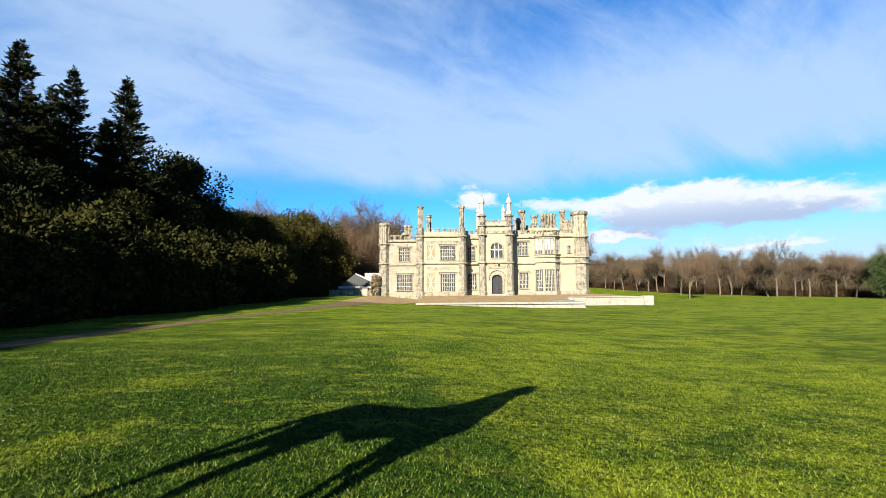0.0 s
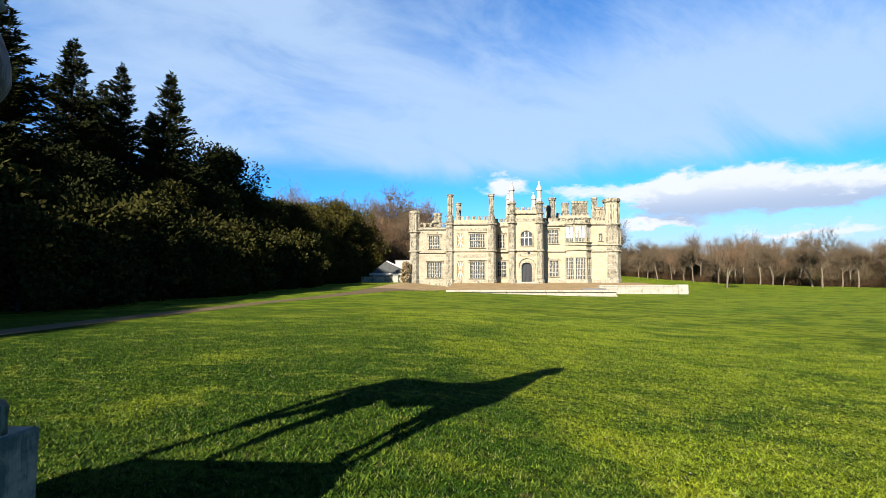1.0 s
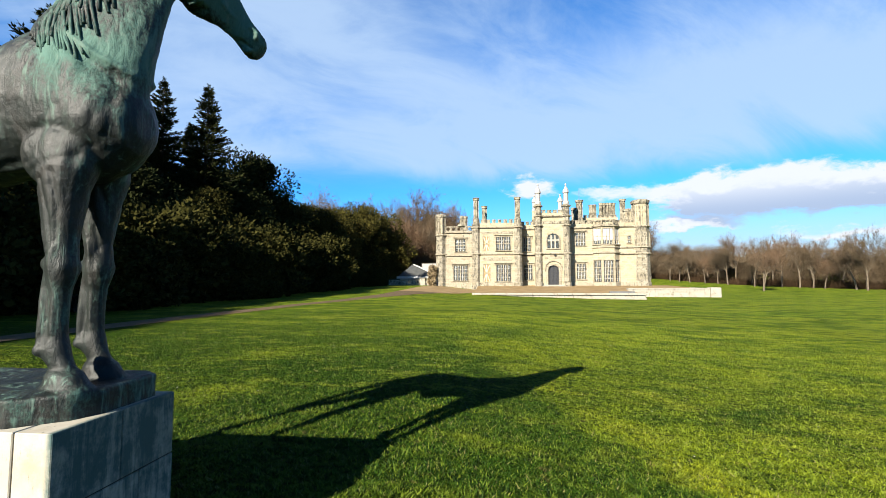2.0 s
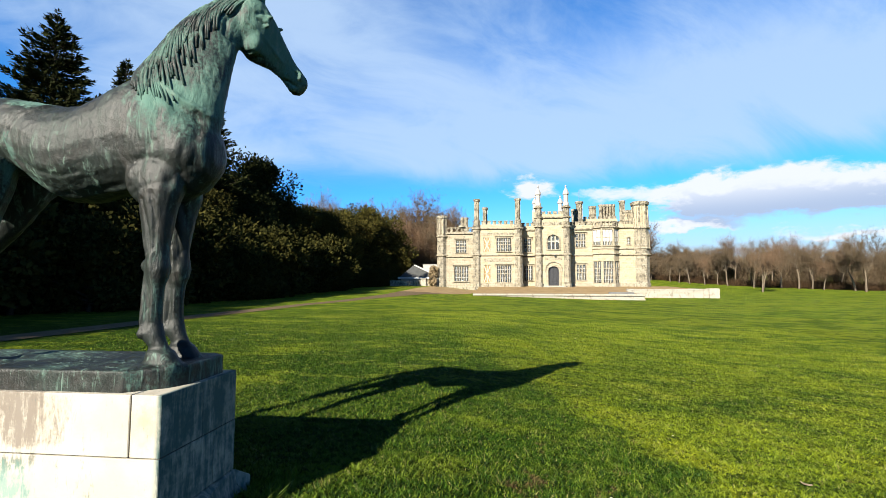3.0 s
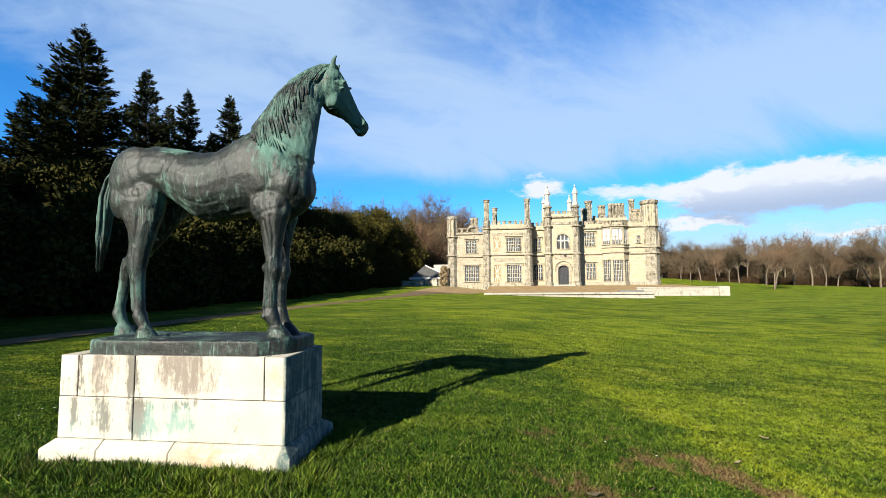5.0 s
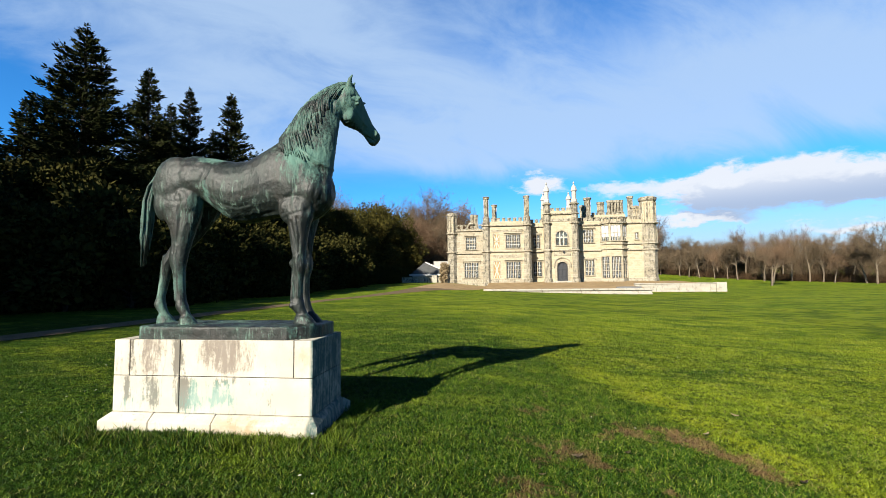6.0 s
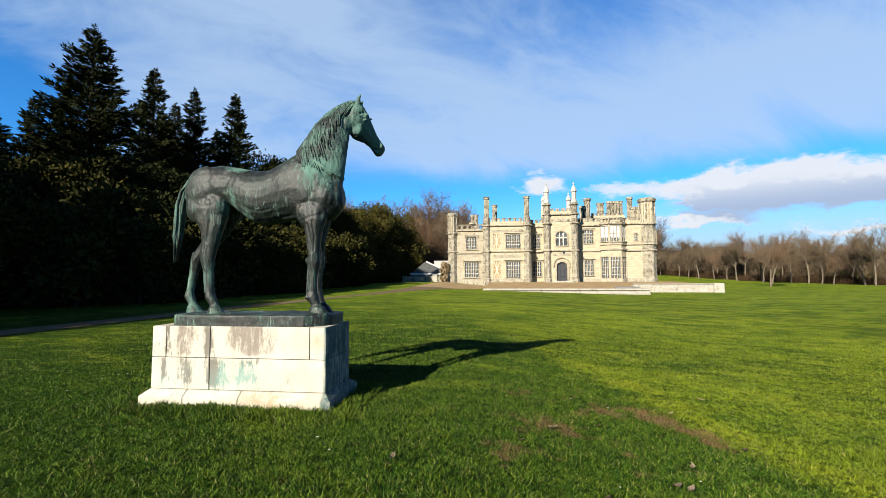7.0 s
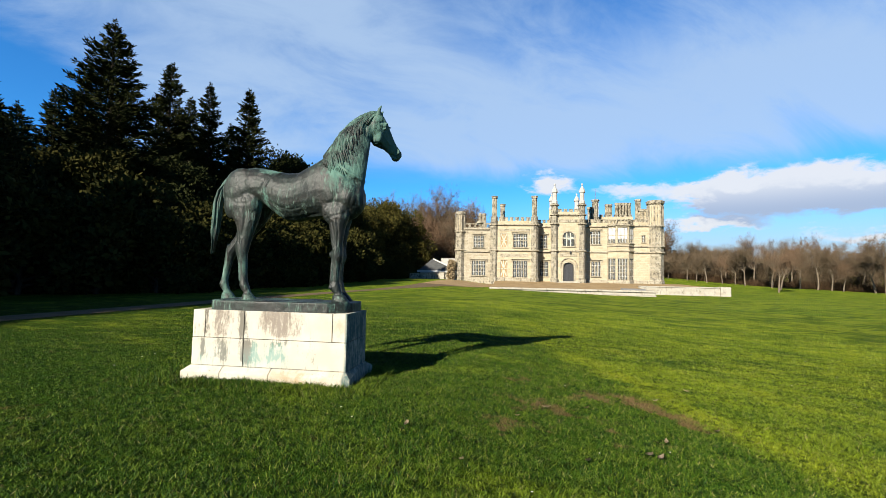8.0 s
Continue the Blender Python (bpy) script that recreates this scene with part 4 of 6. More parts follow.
    t = part("roof_turret", prism(bmesh.new(), 24.8, 84.3, [(10.3, 0.75), (13.6, 0.75)]), STONE, house)
    arcade(24.8, 84.3, 0.78, 11.0, 13.4, t)
    part("cap", prism(bmesh.new(), 24.8, 84.3, [(13.4, 0.85), (13.55, 1.0), (13.8, 1.0), (14.0, 0.4)]), TRIM, t)
    part("roof", box(bmesh.new(), -7.8, 25.2, 82.5, 98.0, 9.2, 9.6), LEAD, house)
    part("rear_wall", box(bmesh.new(), -8.4, 26.0, 98.0, 98.5, -0.3, 10.4), STONE, house)
    part("side_wall", box(bmesh.new(), -8.4, -7.9, 82.0, 98.0, -0.3, 10.0), STONE, house)
    part("side_wall", box(bmesh.new(), 25.5, 26.0, 83.0, 98.0, -0.3, 10.6), STONE, house)
    part("inner_wall", box(bmesh.new(), -7.8, 25.4, 86.5, 86.7, -0.3, 9.2), INSIDE, house)
    part("inner_floor", box(bmesh.new(), -7.8, 25.4, 82.1, 86.5, 5.6, 5.9), INSIDE, house)


make_house()
house.matrix_basis = Matrix.Translation((-0.351, 0, 0.0)) @ Matrix.Diagonal((0.9853, 1, 0.9854, 1)) @ house.matrix_basis


def make_outbuilding():
    ob = thing("outbuilding", -12.5, 84, 0.5, "low pale outbuilding with a grey slate roof beside the house", "outbuilding")
    part("wall", box(bmesh.new(), -16.2, -9.6, 84, 90, -0.2, 1.98), PALE, ob)
    bm = bmesh.new()
    v = [bm.verts.new(p) for p in ((-16.6, 83.6, 2.0), (-9.2, 83.6, 2.0), (-9.2, 90.4, 2.0), (-16.6, 90.4, 2.0), (-14.5, 87, 4.3), (-13.9, 87, 4.3))]
    for f in ((0, 1, 5, 4), (1, 2, 5), (2, 3, 4, 5), (3, 0, 4), (3, 2, 1, 0)):
        bm.faces.new([v[i] for i in f])
    part("roof", bm, SLATE, ob)
    part("fascia", box(bmesh.new(), -16.7, -9.1, 83.4, 83.6, 1.72, 2.1, 0.02), WHITE, ob)
    bm = bmesh.new()
    cord(bm, [(-14.2, 86.9, 4.38), (-11.6, 85.25, 3.24), (-9.1, 83.55, 2.12)], 0.13, 0.13, 5)
    part("hip_flashing", bm, WHITE, ob)
    part("rear_wall", box(bmesh.new(), -13.6, -9.0, 93.0, 93.4, -0.2, 4.75, 0.03), PALE, ob)
    wall = thing("yard_wall", -12, 81.5, 0.4, "low stone yard wall toned dark for tree shade, with square gate piers", "wall")
    # the darker stone paints in the tree shade lying on this wall
    part("wall_stone", box(bmesh.new(), -17.5, -12.0, 80.6, 81.0, -0.2, 1.5, 0.03), WORN, wall)
    part("wall_stone", box(bmesh.new(), -11.0, -9.9, 80.6, 81.0, -0.2, 1.5, 0.03), WORN, wall)
    for x in (-12.0, -9.9):
        part("pier", box(bmesh.new(), x, x + 0.9, 80.4, 81.2, -0.2, 1.7, 0.03), KERB, wall)
        part("cap", box(bmesh.new(), x - 0.1, x + 1.0, 80.3, 81.3, 1.7, 1.85, 0.03), KERB, wall)
    part("gate", box(bmesh.new(), -11.1, -9.9, 80.75, 80.82, 0.3, 1.4), DARKWOOD, wall)


make_outbuilding()


# ---- statue and pedestal ----
CY = 6.37


def loft(bm, sections, n=14, flat=1.0):
    """A closed tube through sections (x_top, z_top, x_low, z_low, half_width, y)."""
    loops = []
    for xt, zt, xl, zl, b, y in sections:
        ring = []
        for i in range(n):
            a = 2 * math.pi * i / n
            c, s = math.cos(a), math.sin(a)
            k = 0.5 + 0.5 * c
            ring.append(bm.verts.new((xl + (xt - xl) * k, y + b * s, zl + (zt - zl) * k)))
        loops.append(ring)
    for p, q in zip(loops, loops[1:]):
        for i in range(n):
            bm.faces.new((p[i], p[(i + 1) % n], q[(i + 1) % n], q[i]))
    bm.faces.new(loops[0][::-1])
    bm.faces.new(loops[-1])


def leg(bm, rows, y0, y1, dx=0.0):
    """rows: z, x_back, x_front, half_width, from the body down to the hoof."""
    n = len(rows)
    loft(bm, [(f + dx, z, b + dx, z, w, y0 + (y1 - y0) * min(1.0, i / 4)) for i, (z, b, f, w) in enumerate(rows)], 12)


def lump(bm, x, y, z, rx, ry, rz):
    bmesh.ops.create_uvsphere(bm, u_segments=14, v_segments=9, radius=1.0, matrix=Matrix.Translation((x, y, z)) @ Matrix.Diagonal((rx, ry, rz, 1)))


# creases and cords of the modelled flanks, as (x, z) lines with depth (a cord where it is below zero) and half width
CREASES = (
    (((-2.97, 2.53), (-3.06, 2.43), (-3.11, 2.32), (-3.08, 2.18), (-2.99, 2.03), (-2.88, 1.94)), 0.014, 0.026),
    (((-2.93, 2.53), (-3.025, 2.43), (-3.07, 2.32), (-3.04, 2.18), (-2.95, 2.04), (-2.84, 1.96), (-2.70, 1.93), (-2.52, 1.98), (-2.36, 2.01)), -0.017, 0.015),
    (((-2.26, 2.68), (-2.14, 2.63), (-2.02, 2.54), (-1.88, 2.46)), -0.016, 0.018),
    (((-2.28, 2.64), (-2.16, 2.59), (-2.04, 2.50), (-1.92, 2.42)), 0.014, 0.024),
    (((-2.18, 2.58), (-2.10, 2.44), (-2.13, 2.26), (-2.21, 2.10), (-2.27, 1.98)), 0.009, 0.024),
    (((-1.93, 2.46), (-1.90, 2.32), (-1.97, 2.12), (-2.04, 1.98)), 0.008, 0.024),
    (((-2.30, 2.10), (-2.20, 2.16), (-2.10, 2.14)), 0.007, 0.020),
    (((-2.27, 1.94), (-2.14, 1.98), (-2.02, 2.02)), 0.005, 0.014),
    (((-3.31, 2.56), (-3.36, 2.42), (-3.31, 2.28), (-3.22, 2.16), (-3.16, 2.04)), 0.007, 0.030),
    (((-3.34, 2.18), (-3.32, 2.02), (-3.34, 1.86), (-3.38, 1.72)), 0.011, 0.018),
    (((-3.52, 2.16), (-3.42, 2.12), (-3.30, 2.13)), 0.004, 0.016),
    (((-2.19, 1.90), (-2.15, 1.72), (-2.14, 1.58)), 0.010, 0.012),
    (((-2.12, 1.94), (-2.10, 1.76), (-2.12, 1.60)), 0.009, 0.011),
    (((-2.22, 1.86), (-2.20, 1.70), (-2.17, 1.56)), -0.008, 0.010),
    (((-3.46, 1.90), (-3.42, 1.74), (-3.42, 1.62)), 0.009, 0.012),
    (((-2.95, 2.13), (-2.86, 2.08), (-2.74, 2.05), (-2.62, 2.08)), 0.006, 0.012),
    (((-2.56, 2.55), (-2.50, 2.40), (-2.44, 2.22)), 0.008, 0.040),
    (((-1.816, 3.312), (-1.888, 3.188), (-1.878, 3.074), (-1.816, 3.007), (-1.739, 3.018)), 0.016, 0.012),
    (((-1.713, 3.276), (-1.687, 3.296), (-1.658, 3.276)), 0.012, 0.010),
    (((-1.708, 3.234), (-1.682, 3.219), (-1.658, 3.229)), 0.010, 0.009),
    (((-1.680, 2.923), (-1.633, 2.927), (-1.580, 2.899)), 0.012, 0.008),
    (((-1.566, 2.989), (-1.551, 2.962)), 0.014, 0.010),
    (((-1.764, 3.206), (-1.691, 3.133), (-1.639, 3.039)), -0.008, 0.010),
)


def line_distance(x, z, line):
    best = 9.0
    for (ax, az), (bx, bz) in zip(line, line[1:]):
        dx, dz = bx - ax, bz - az
        k = min(1.0, max(0.0, ((x - ax) * dx + (z - az) * dz) / (dx * dx + dz * dz)))
        best = min(best, math.hypot(x - ax - k * dx, z - az - k * dz))
    return best


def carve(bm):
    """Presses creases into both flanks and roughens the whole cast by hand-sized facets."""
    boxes = [(min(p[0] for p in c) - 3 * w, max(p[0] for p in c) + 3 * w, min(p[1] for p in c) - 3 * w, max(p[1] for p in c) + 3 * w, c, d, w) for c, d, w in CREASES]
    moves = []
    for v in bm.verts:
        x, y, z = v.co
        if z < 0.93:
            moves.append(0.003 * noise.noise((x * 18, y * 18, z * 18)))
            continue
        m = 0.0030 * noise.noise((x * 9, y * 9, z * 6)) + 0.0026 * noise.noise((x * 26, y * 26, z * 12)) + 0.0018 * noise.noise((x * 55, y * 55, z * 32))
        if z < 1.7:
            m *= 0.6
        side = abs(v.normal.y)
        if side > 0.2:
            for x0, x1, z0, z1, c, d, w in boxes:
                if x0 < x < x1 and z0 < z < z1:
                    m -= d * min(1.0, side * 1.4) * math.exp(-(line_distance(x, z, c) / w) ** 2)
        moves.append(m)
    for v, m in zip(bm.verts, moves):
        v.co += v.normal * m


def make_statue():
    rnd = random.Random(4)
    bm = bmesh.new()
    body = [(-3.75, 2.44, 2.22, 0.10), (-3.70, 2.52, 2.10, 0.19), (-3.60, 2.58, 2.02, 0.25), (-3.47, 2.63, 1.98, 0.28), (-3.31, 2.645, 2.10, 0.280), (-3.15, 2.615, 2.12, 0.275), (-3.0, 2.585, 2.01, 0.290), (-2.85, 2.56, 1.925, 0.305),
            (-2.7, 2.57, 1.930, 0.295), (-2.55, 2.66, 1.965, 0.265), (-2.4, 2.75, 1.98, 0.24), (-2.25, 2.76, 1.93, 0.24), (-2.1, 2.66, 1.92, 0.235), (-1.97, 2.52, 1.97, 0.20), (-1.88, 2.40, 2.06, 0.14), (-1.845, 2.30, 2.14, 0.07)]
    loft(bm, [(x, t, x, l, w, CY) for x, t, l, w in body], 22)
    neck = [(-2.460, 2.700, -1.930, 2.150, 0.210, 6.370), (-2.400, 2.765, -1.865, 2.380, 0.190, 6.370), (-2.310, 2.907, -1.842, 2.585, 0.150, 6.390), (-2.228, 3.073, -1.833, 2.779, 0.126, 6.430), (-2.107, 3.235, -1.830, 2.959, 0.106, 6.480),
            (-1.987, 3.348, -1.837, 3.052, 0.097, 6.540), (-1.859, 3.422, -1.797, 3.102, 0.090, 6.590), (-1.744, 3.423, -1.744, 3.113, 0.072, 6.620)]
    loft(bm, neck, 20)
    head = [(-1.769, 3.414, -1.874, 3.179, 0.077, 6.570), (-1.695, 3.389, -1.877, 3.063, 0.101, 6.600), (-1.655, 3.314, -1.844, 3.004, 0.111, 6.650), (-1.637, 3.259, -1.789, 2.985, 0.104, 6.700), (-1.622, 3.203, -1.737, 2.974, 0.083, 6.750),
            (-1.604, 3.141, -1.701, 2.955, 0.069, 6.805), (-1.582, 3.078, -1.672, 2.927, 0.063, 6.860), (-1.548, 3.029, -1.654, 2.890, 0.066, 6.905), (-1.519, 2.978, -1.630, 2.858, 0.064, 6.945), (-1.517, 2.937, -1.586, 2.855, 0.038, 6.960)]
    loft(bm, head, 16)
    for s in (-1, 1):
        # cheek, eye under its brow, face bone, nostril, lips
        lump(bm, -1.793, 6.660 + s * 0.068, 3.118, 0.094, 0.050, 0.118)
        lump(bm, -1.675, 6.680 + s * 0.088, 3.243, 0.026, 0.020, 0.019)
        lump(bm, -1.668, 6.675 + s * 0.078, 3.278, 0.050, 0.024, 0.015)
        lump(bm, -1.671, 6.680 + s * 0.088, 3.214, 0.034, 0.014, 0.012)
        lump(bm, -1.549, 6.930 + s * 0.05, 2.971, 0.024, 0.018, 0.030)
        lump(bm, -1.608, 6.930 + s * 0.04, 2.884, 0.034, 0.020, 0.022)
        cord(bm, [(-1.717, 6.700 + s * 0.096, 3.172), (-1.664, 6.770 + s * 0.078, 3.101), (-1.623, 6.850 + s * 0.062, 3.032)], 0.013, 0.008)
        e = 1.0 if s < 0 else 0.72
        cord(bm, [(-1.754, 6.610 + s * 0.040, 3.365 + 0.000 * e), (-1.748, 6.600 + s * 0.050, 3.365 + 0.046 * e), (-1.732, 6.590 + s * 0.052, 3.365 + 0.103 * e), (-1.706, 6.585 + s * 0.046, 3.365 + 0.146 * e)], 0.046, 0.010)
        # shoulder, breast and haunch muscles
        lump(bm, -2.19, CY + s * 0.15, 2.33, 0.19, 0.10, 0.30)
        lump(bm, -2.045, CY + s * 0.125, 2.22, 0.155, 0.11, 0.17)
        lump(bm, -2.22, CY + s * 0.15, 2.05, 0.13, 0.085, 0.17)
        lump(bm, -3.45, CY + s * 0.160, 2.34, 0.25, 0.115, 0.27)
        lump(bm, -3.32, CY + s * 0.19, 2.14, 0.14, 0.09, 0.17)
        lump(bm, -3.56, CY + s * 0.15, 2.14, 0.13, 0.10, 0.20)
        lump(bm, -3.18, CY + s * 0.15, 2.47, 0.13, 0.09, 0.10)
    fore = [(2.42, -2.22, -2.06, 0.03), (2.25, -2.30, -2.0, 0.085), (2.08, -2.32, -1.98, 0.11), (1.96, -2.285, -2.0, 0.115), (1.86, -2.245, -2.035, 0.10), (1.75, -2.228, -2.052, 0.085), (1.64, -2.215, -2.068, 0.070), (1.57, -2.202, -2.070, 0.062), (1.49, -2.212, -2.062, 0.068), (1.43, -2.206, -2.070, 0.062), (1.37, -2.190, -2.090, 0.046), (1.24, -2.185, -2.096, 0.040),
            (1.16, -2.190, -2.094, 0.042), (1.095, -2.218, -2.078, 0.058), (1.055, -2.205, -2.066, 0.052), (1.015, -2.166, -2.046, 0.044), (0.995, -2.158, -2.030, 0.046), (0.982, -2.176, -2.008, 0.066), (0.905, -2.190, -1.950, 0.084), (0.86, -2.190, -1.950, 0.084)]
    leg(bm, fore, CY - 0.12, CY - 0.135)
    leg(bm, fore, CY + 0.12, CY + 0.115, -0.045)
    hind = [(2.48, -3.55, -3.32, 0.03), (2.32, -3.68, -3.19, 0.11), (2.11, -3.645, -3.165, 0.14), (1.96, -3.56, -3.195, 0.12), (1.85, -3.495, -3.235, 0.10), (1.74, -3.478, -3.272, 0.082), (1.64, -3.492, -3.298, 0.072), (1.57, -3.502, -3.312, 0.070), (1.49, -3.486, -3.330, 0.064), (1.40, -3.455, -3.332, 0.052), (1.26, -3.422, -3.326, 0.043),
            (1.15, -3.405, -3.318, 0.046), (1.09, -3.420, -3.296, 0.058), (1.045, -3.400, -3.280, 0.050), (1.005, -3.364, -3.262, 0.043), (0.982, -3.356, -3.250, 0.046), (0.970, -3.372, -3.232, 0.066), (0.905, -3.380, -3.180, 0.082), (0.86, -3.380, -3.180, 0.082)]
    leg(bm, hind, CY - 0.12, CY - 0.155)
    far = [(2.48, -3.55, -3.32, 0.03), (2.32, -3.68, -3.20, 0.11), (2.11, -3.68, -3.18, 0.14), (1.96, -3.66, -3.24, 0.12), (1.85, -3.665, -3.33, 0.10), (1.74, -3.70, -3.44, 0.082), (1.64, -3.775, -3.55, 0.072), (1.57, -3.822, -3.625, 0.070), (1.49, -3.835, -3.685, 0.064), (1.40, -3.842, -3.725, 0.052), (1.26, -3.862, -3.766, 0.043),
           (1.15, -3.882, -3.790, 0.046), (1.09, -3.904, -3.778, 0.058), (1.045, -3.884, -3.762, 0.050), (1.005, -3.848, -3.744, 0.043), (0.982, -3.838, -3.730, 0.046), (0.970, -3.854, -3.712, 0.066), (0.905, -3.864, -3.660, 0.082), (0.86, -3.864, -3.660, 0.082)]
    leg(bm, far, CY + 0.12, CY + 0.14)
    # tendons and veins
    for y, dx in ((CY - 0.135, 0.0), (CY + 0.115, -0.045)):
        cord(bm, [(-2.185 + dx, y - 0.03, 1.44), (-2.188 + dx, y - 0.042, 1.28), (-2.196 + dx, y - 0.036, 1.12)], 0.018, 0.016)
    cord(bm, [(-3.455, CY - 0.19, 1.62), (-3.425, CY - 0.19, 1.42), (-3.40, CY - 0.19, 1.14)], 0.018, 0.016)
    # bones and sinews of the lower legs
    for y, dx in ((CY - 0.135, 0.0), (CY + 0.115, -0.045)):
        for s in (-1, 1):
            cord(bm, [(-2.135 + dx, y + s * 0.058, 1.62), (-2.132 + dx, y + s * 0.064, 1.49), (-2.128 + dx, y + s * 0.040, 1.36), (-2.130 + dx, y + s * 0.036, 1.16)], 0.016, 0.012)
            lump(bm, -2.105 + dx, y + s * 0.040, 1.48, 0.030, 0.022, 0.045)
            lump(bm, -2.19 + dx, y + s * 0.045, 1.09, 0.03, 0.02, 0.03)
        lump(bm, -2.215 + dx, y, 1.50, 0.025, 0.03, 0.04)
    for s in (-1, 1):
        y = CY - 0.155
        cord(bm, [(-3.40, y + s * 0.062, 1.66), (-3.41, y + s * 0.064, 1.52), (-3.375, y + s * 0.042, 1.36), (-3.362, y + s * 0.036, 1.16)], 0.016, 0.012)
        y = CY + 0.14
        cord(bm, [(-3.65, y + s * 0.062, 1.66), (-3.75, y + s * 0.064, 1.52), (-3.79, y + s * 0.042, 1.36), (-3.83, y + s * 0.036, 1.16)], 0.016, 0.012)
    lump(bm, -3.492, CY - 0.155, 1.60, 0.020, 0.030, 0.035)
    lump(bm, -3.805, CY + 0.14, 1.60, 0.020, 0.030, 0.035)
    # cast base plate with clipped corners and uneven top
    pts = [(-3.72, 6.10), (-3.66, 6.04), (-2.16, 6.035), (-1.98, 6.17), (-1.93, 6.30), (-1.93, 6.63), (-2.02, 6.70), (-3.66, 6.70), (-3.72, 6.64)]
    low, top = [bm.verts.new((x, y, 0.74)) for x, y in pts], [bm.verts.new((x, y, 0.905)) for x, y in pts]
    bm.faces.new(low[::-1])
    bm.faces.new(top)
    for i in range(len(pts)):
        j = (i + 1) % len(pts)
        bm.faces.new((low[i], low[j], top[j], top[i]))
    for k in range(70):
        lump(bm, rnd.uniform(-3.6, -2.1), rnd.uniform(6.1, 6.64), 0.902, rnd.uniform(0.03, 0.12), rnd.uniform(0.02, 0.05), rnd.uniform(0.006, 0.018))
    bmesh.ops.recalc_face_normals(bm, faces=bm.faces)
    raw = part("cast_form", bm, BRONZE)
    rm = raw.modifiers.new("fuse", "REMESH")
    rm.mode, rm.voxel_size, rm.use_smooth_shade = "VOXEL", 0.0108, True
    sm = raw.modifiers.new("soften", "SMOOTH")
    sm.factor, sm.iterations = 0.5, 5
    fused = bpy.data.meshes.new_from_object(raw.evaluated_get(bpy.context.evaluated_depsgraph_get()))
    bpy.data.objects.remove(raw)
    bm = bmesh.new()
    bm.from_mesh(fused)
    bm.normal_update()
    carve(bm)
    # tail in strands
    for k in range(34):
        a = 2 * math.pi * k / 34
        q = rnd.uniform(0.6, 1.1)
        ox, oy = 0.036 * math.cos(a) * q, 0.044 * math.sin(a) * q
        e = rnd.uniform(-0.10, 0.16)
        j = [rnd.uniform(-0.012, 0.012) for _ in range(4)]
        cord(bm, [(-3.66, CY + oy * 0.6, 2.50 + ox * 0.5), (-3.76 + ox * 0.4, CY + oy * 0.9, 2.465 + ox), (-3.845 + ox * 0.9, CY + oy * 1.2, 2.34), (-3.885 + ox * 1.1 + j[0], CY + oy * 1.4, 2.18), (-3.900 + ox * 1.2 + j[1], CY + oy * 1.5, 2.0), (-3.915 + ox + j[2], CY + oy * 1.2 + j[3], 1.80), (-3.930 + ox * 0.7, CY + oy * 0.8, 1.58 + e)], 0.024, 0.007, 7)
    # mane: locks over the near side of the neck, in two layers
    def on_neck(t, ang, lift):
        t = min(max(t, 0.0), len(neck) - 1.001)
        i, f = int(t), t - int(t)
        xt, zt, xl, zl, b, y = (p + (q - p) * f for p, q in zip(neck[i], neck[i + 1]))
        k = 0.5 + 0.5 * math.cos(ang)
        return (xl + (xt - xl) * k, y - (b + lift) * math.sin(ang) , zl + (zt - zl) * k + lift * math.cos(ang))
    for layer, count in ((0, 84), (1, 70)):
        for k in range(count):
            t0 = 1.15 + (k + rnd.uniform(-0.3, 0.3)) / count * 6.0
            reach = radians(rnd.uniform(78, 112) if layer == 0 else rnd.uniform(48, 84)) * (0.8 if t0 > 5.8 else 1.0)
            drift = min(rnd.uniform(1.25, 1.75), t0 - 0.3)
            wob = rnd.uniform(-0.09, 0.09)
            pts = []
            for j in range(7):
                f = j / 6
                pts.append(on_neck(t0 - drift * f * f + wob * math.sin(f * 5.0), -0.12 + (reach + 0.12) * f, 0.006 + 0.010 * layer + 0.006 * math.sin(f * 3.1)))
            cord(bm, pts, rnd.uniform(0.013, 0.021), 0.007, 7)
    st = part("horse_statue", bm, BRONZE)
    st.data.shade_smooth()
    tagged(st, "weathered green bronze standing horse statue on a cast base", "statue")
    return st


make_statue()


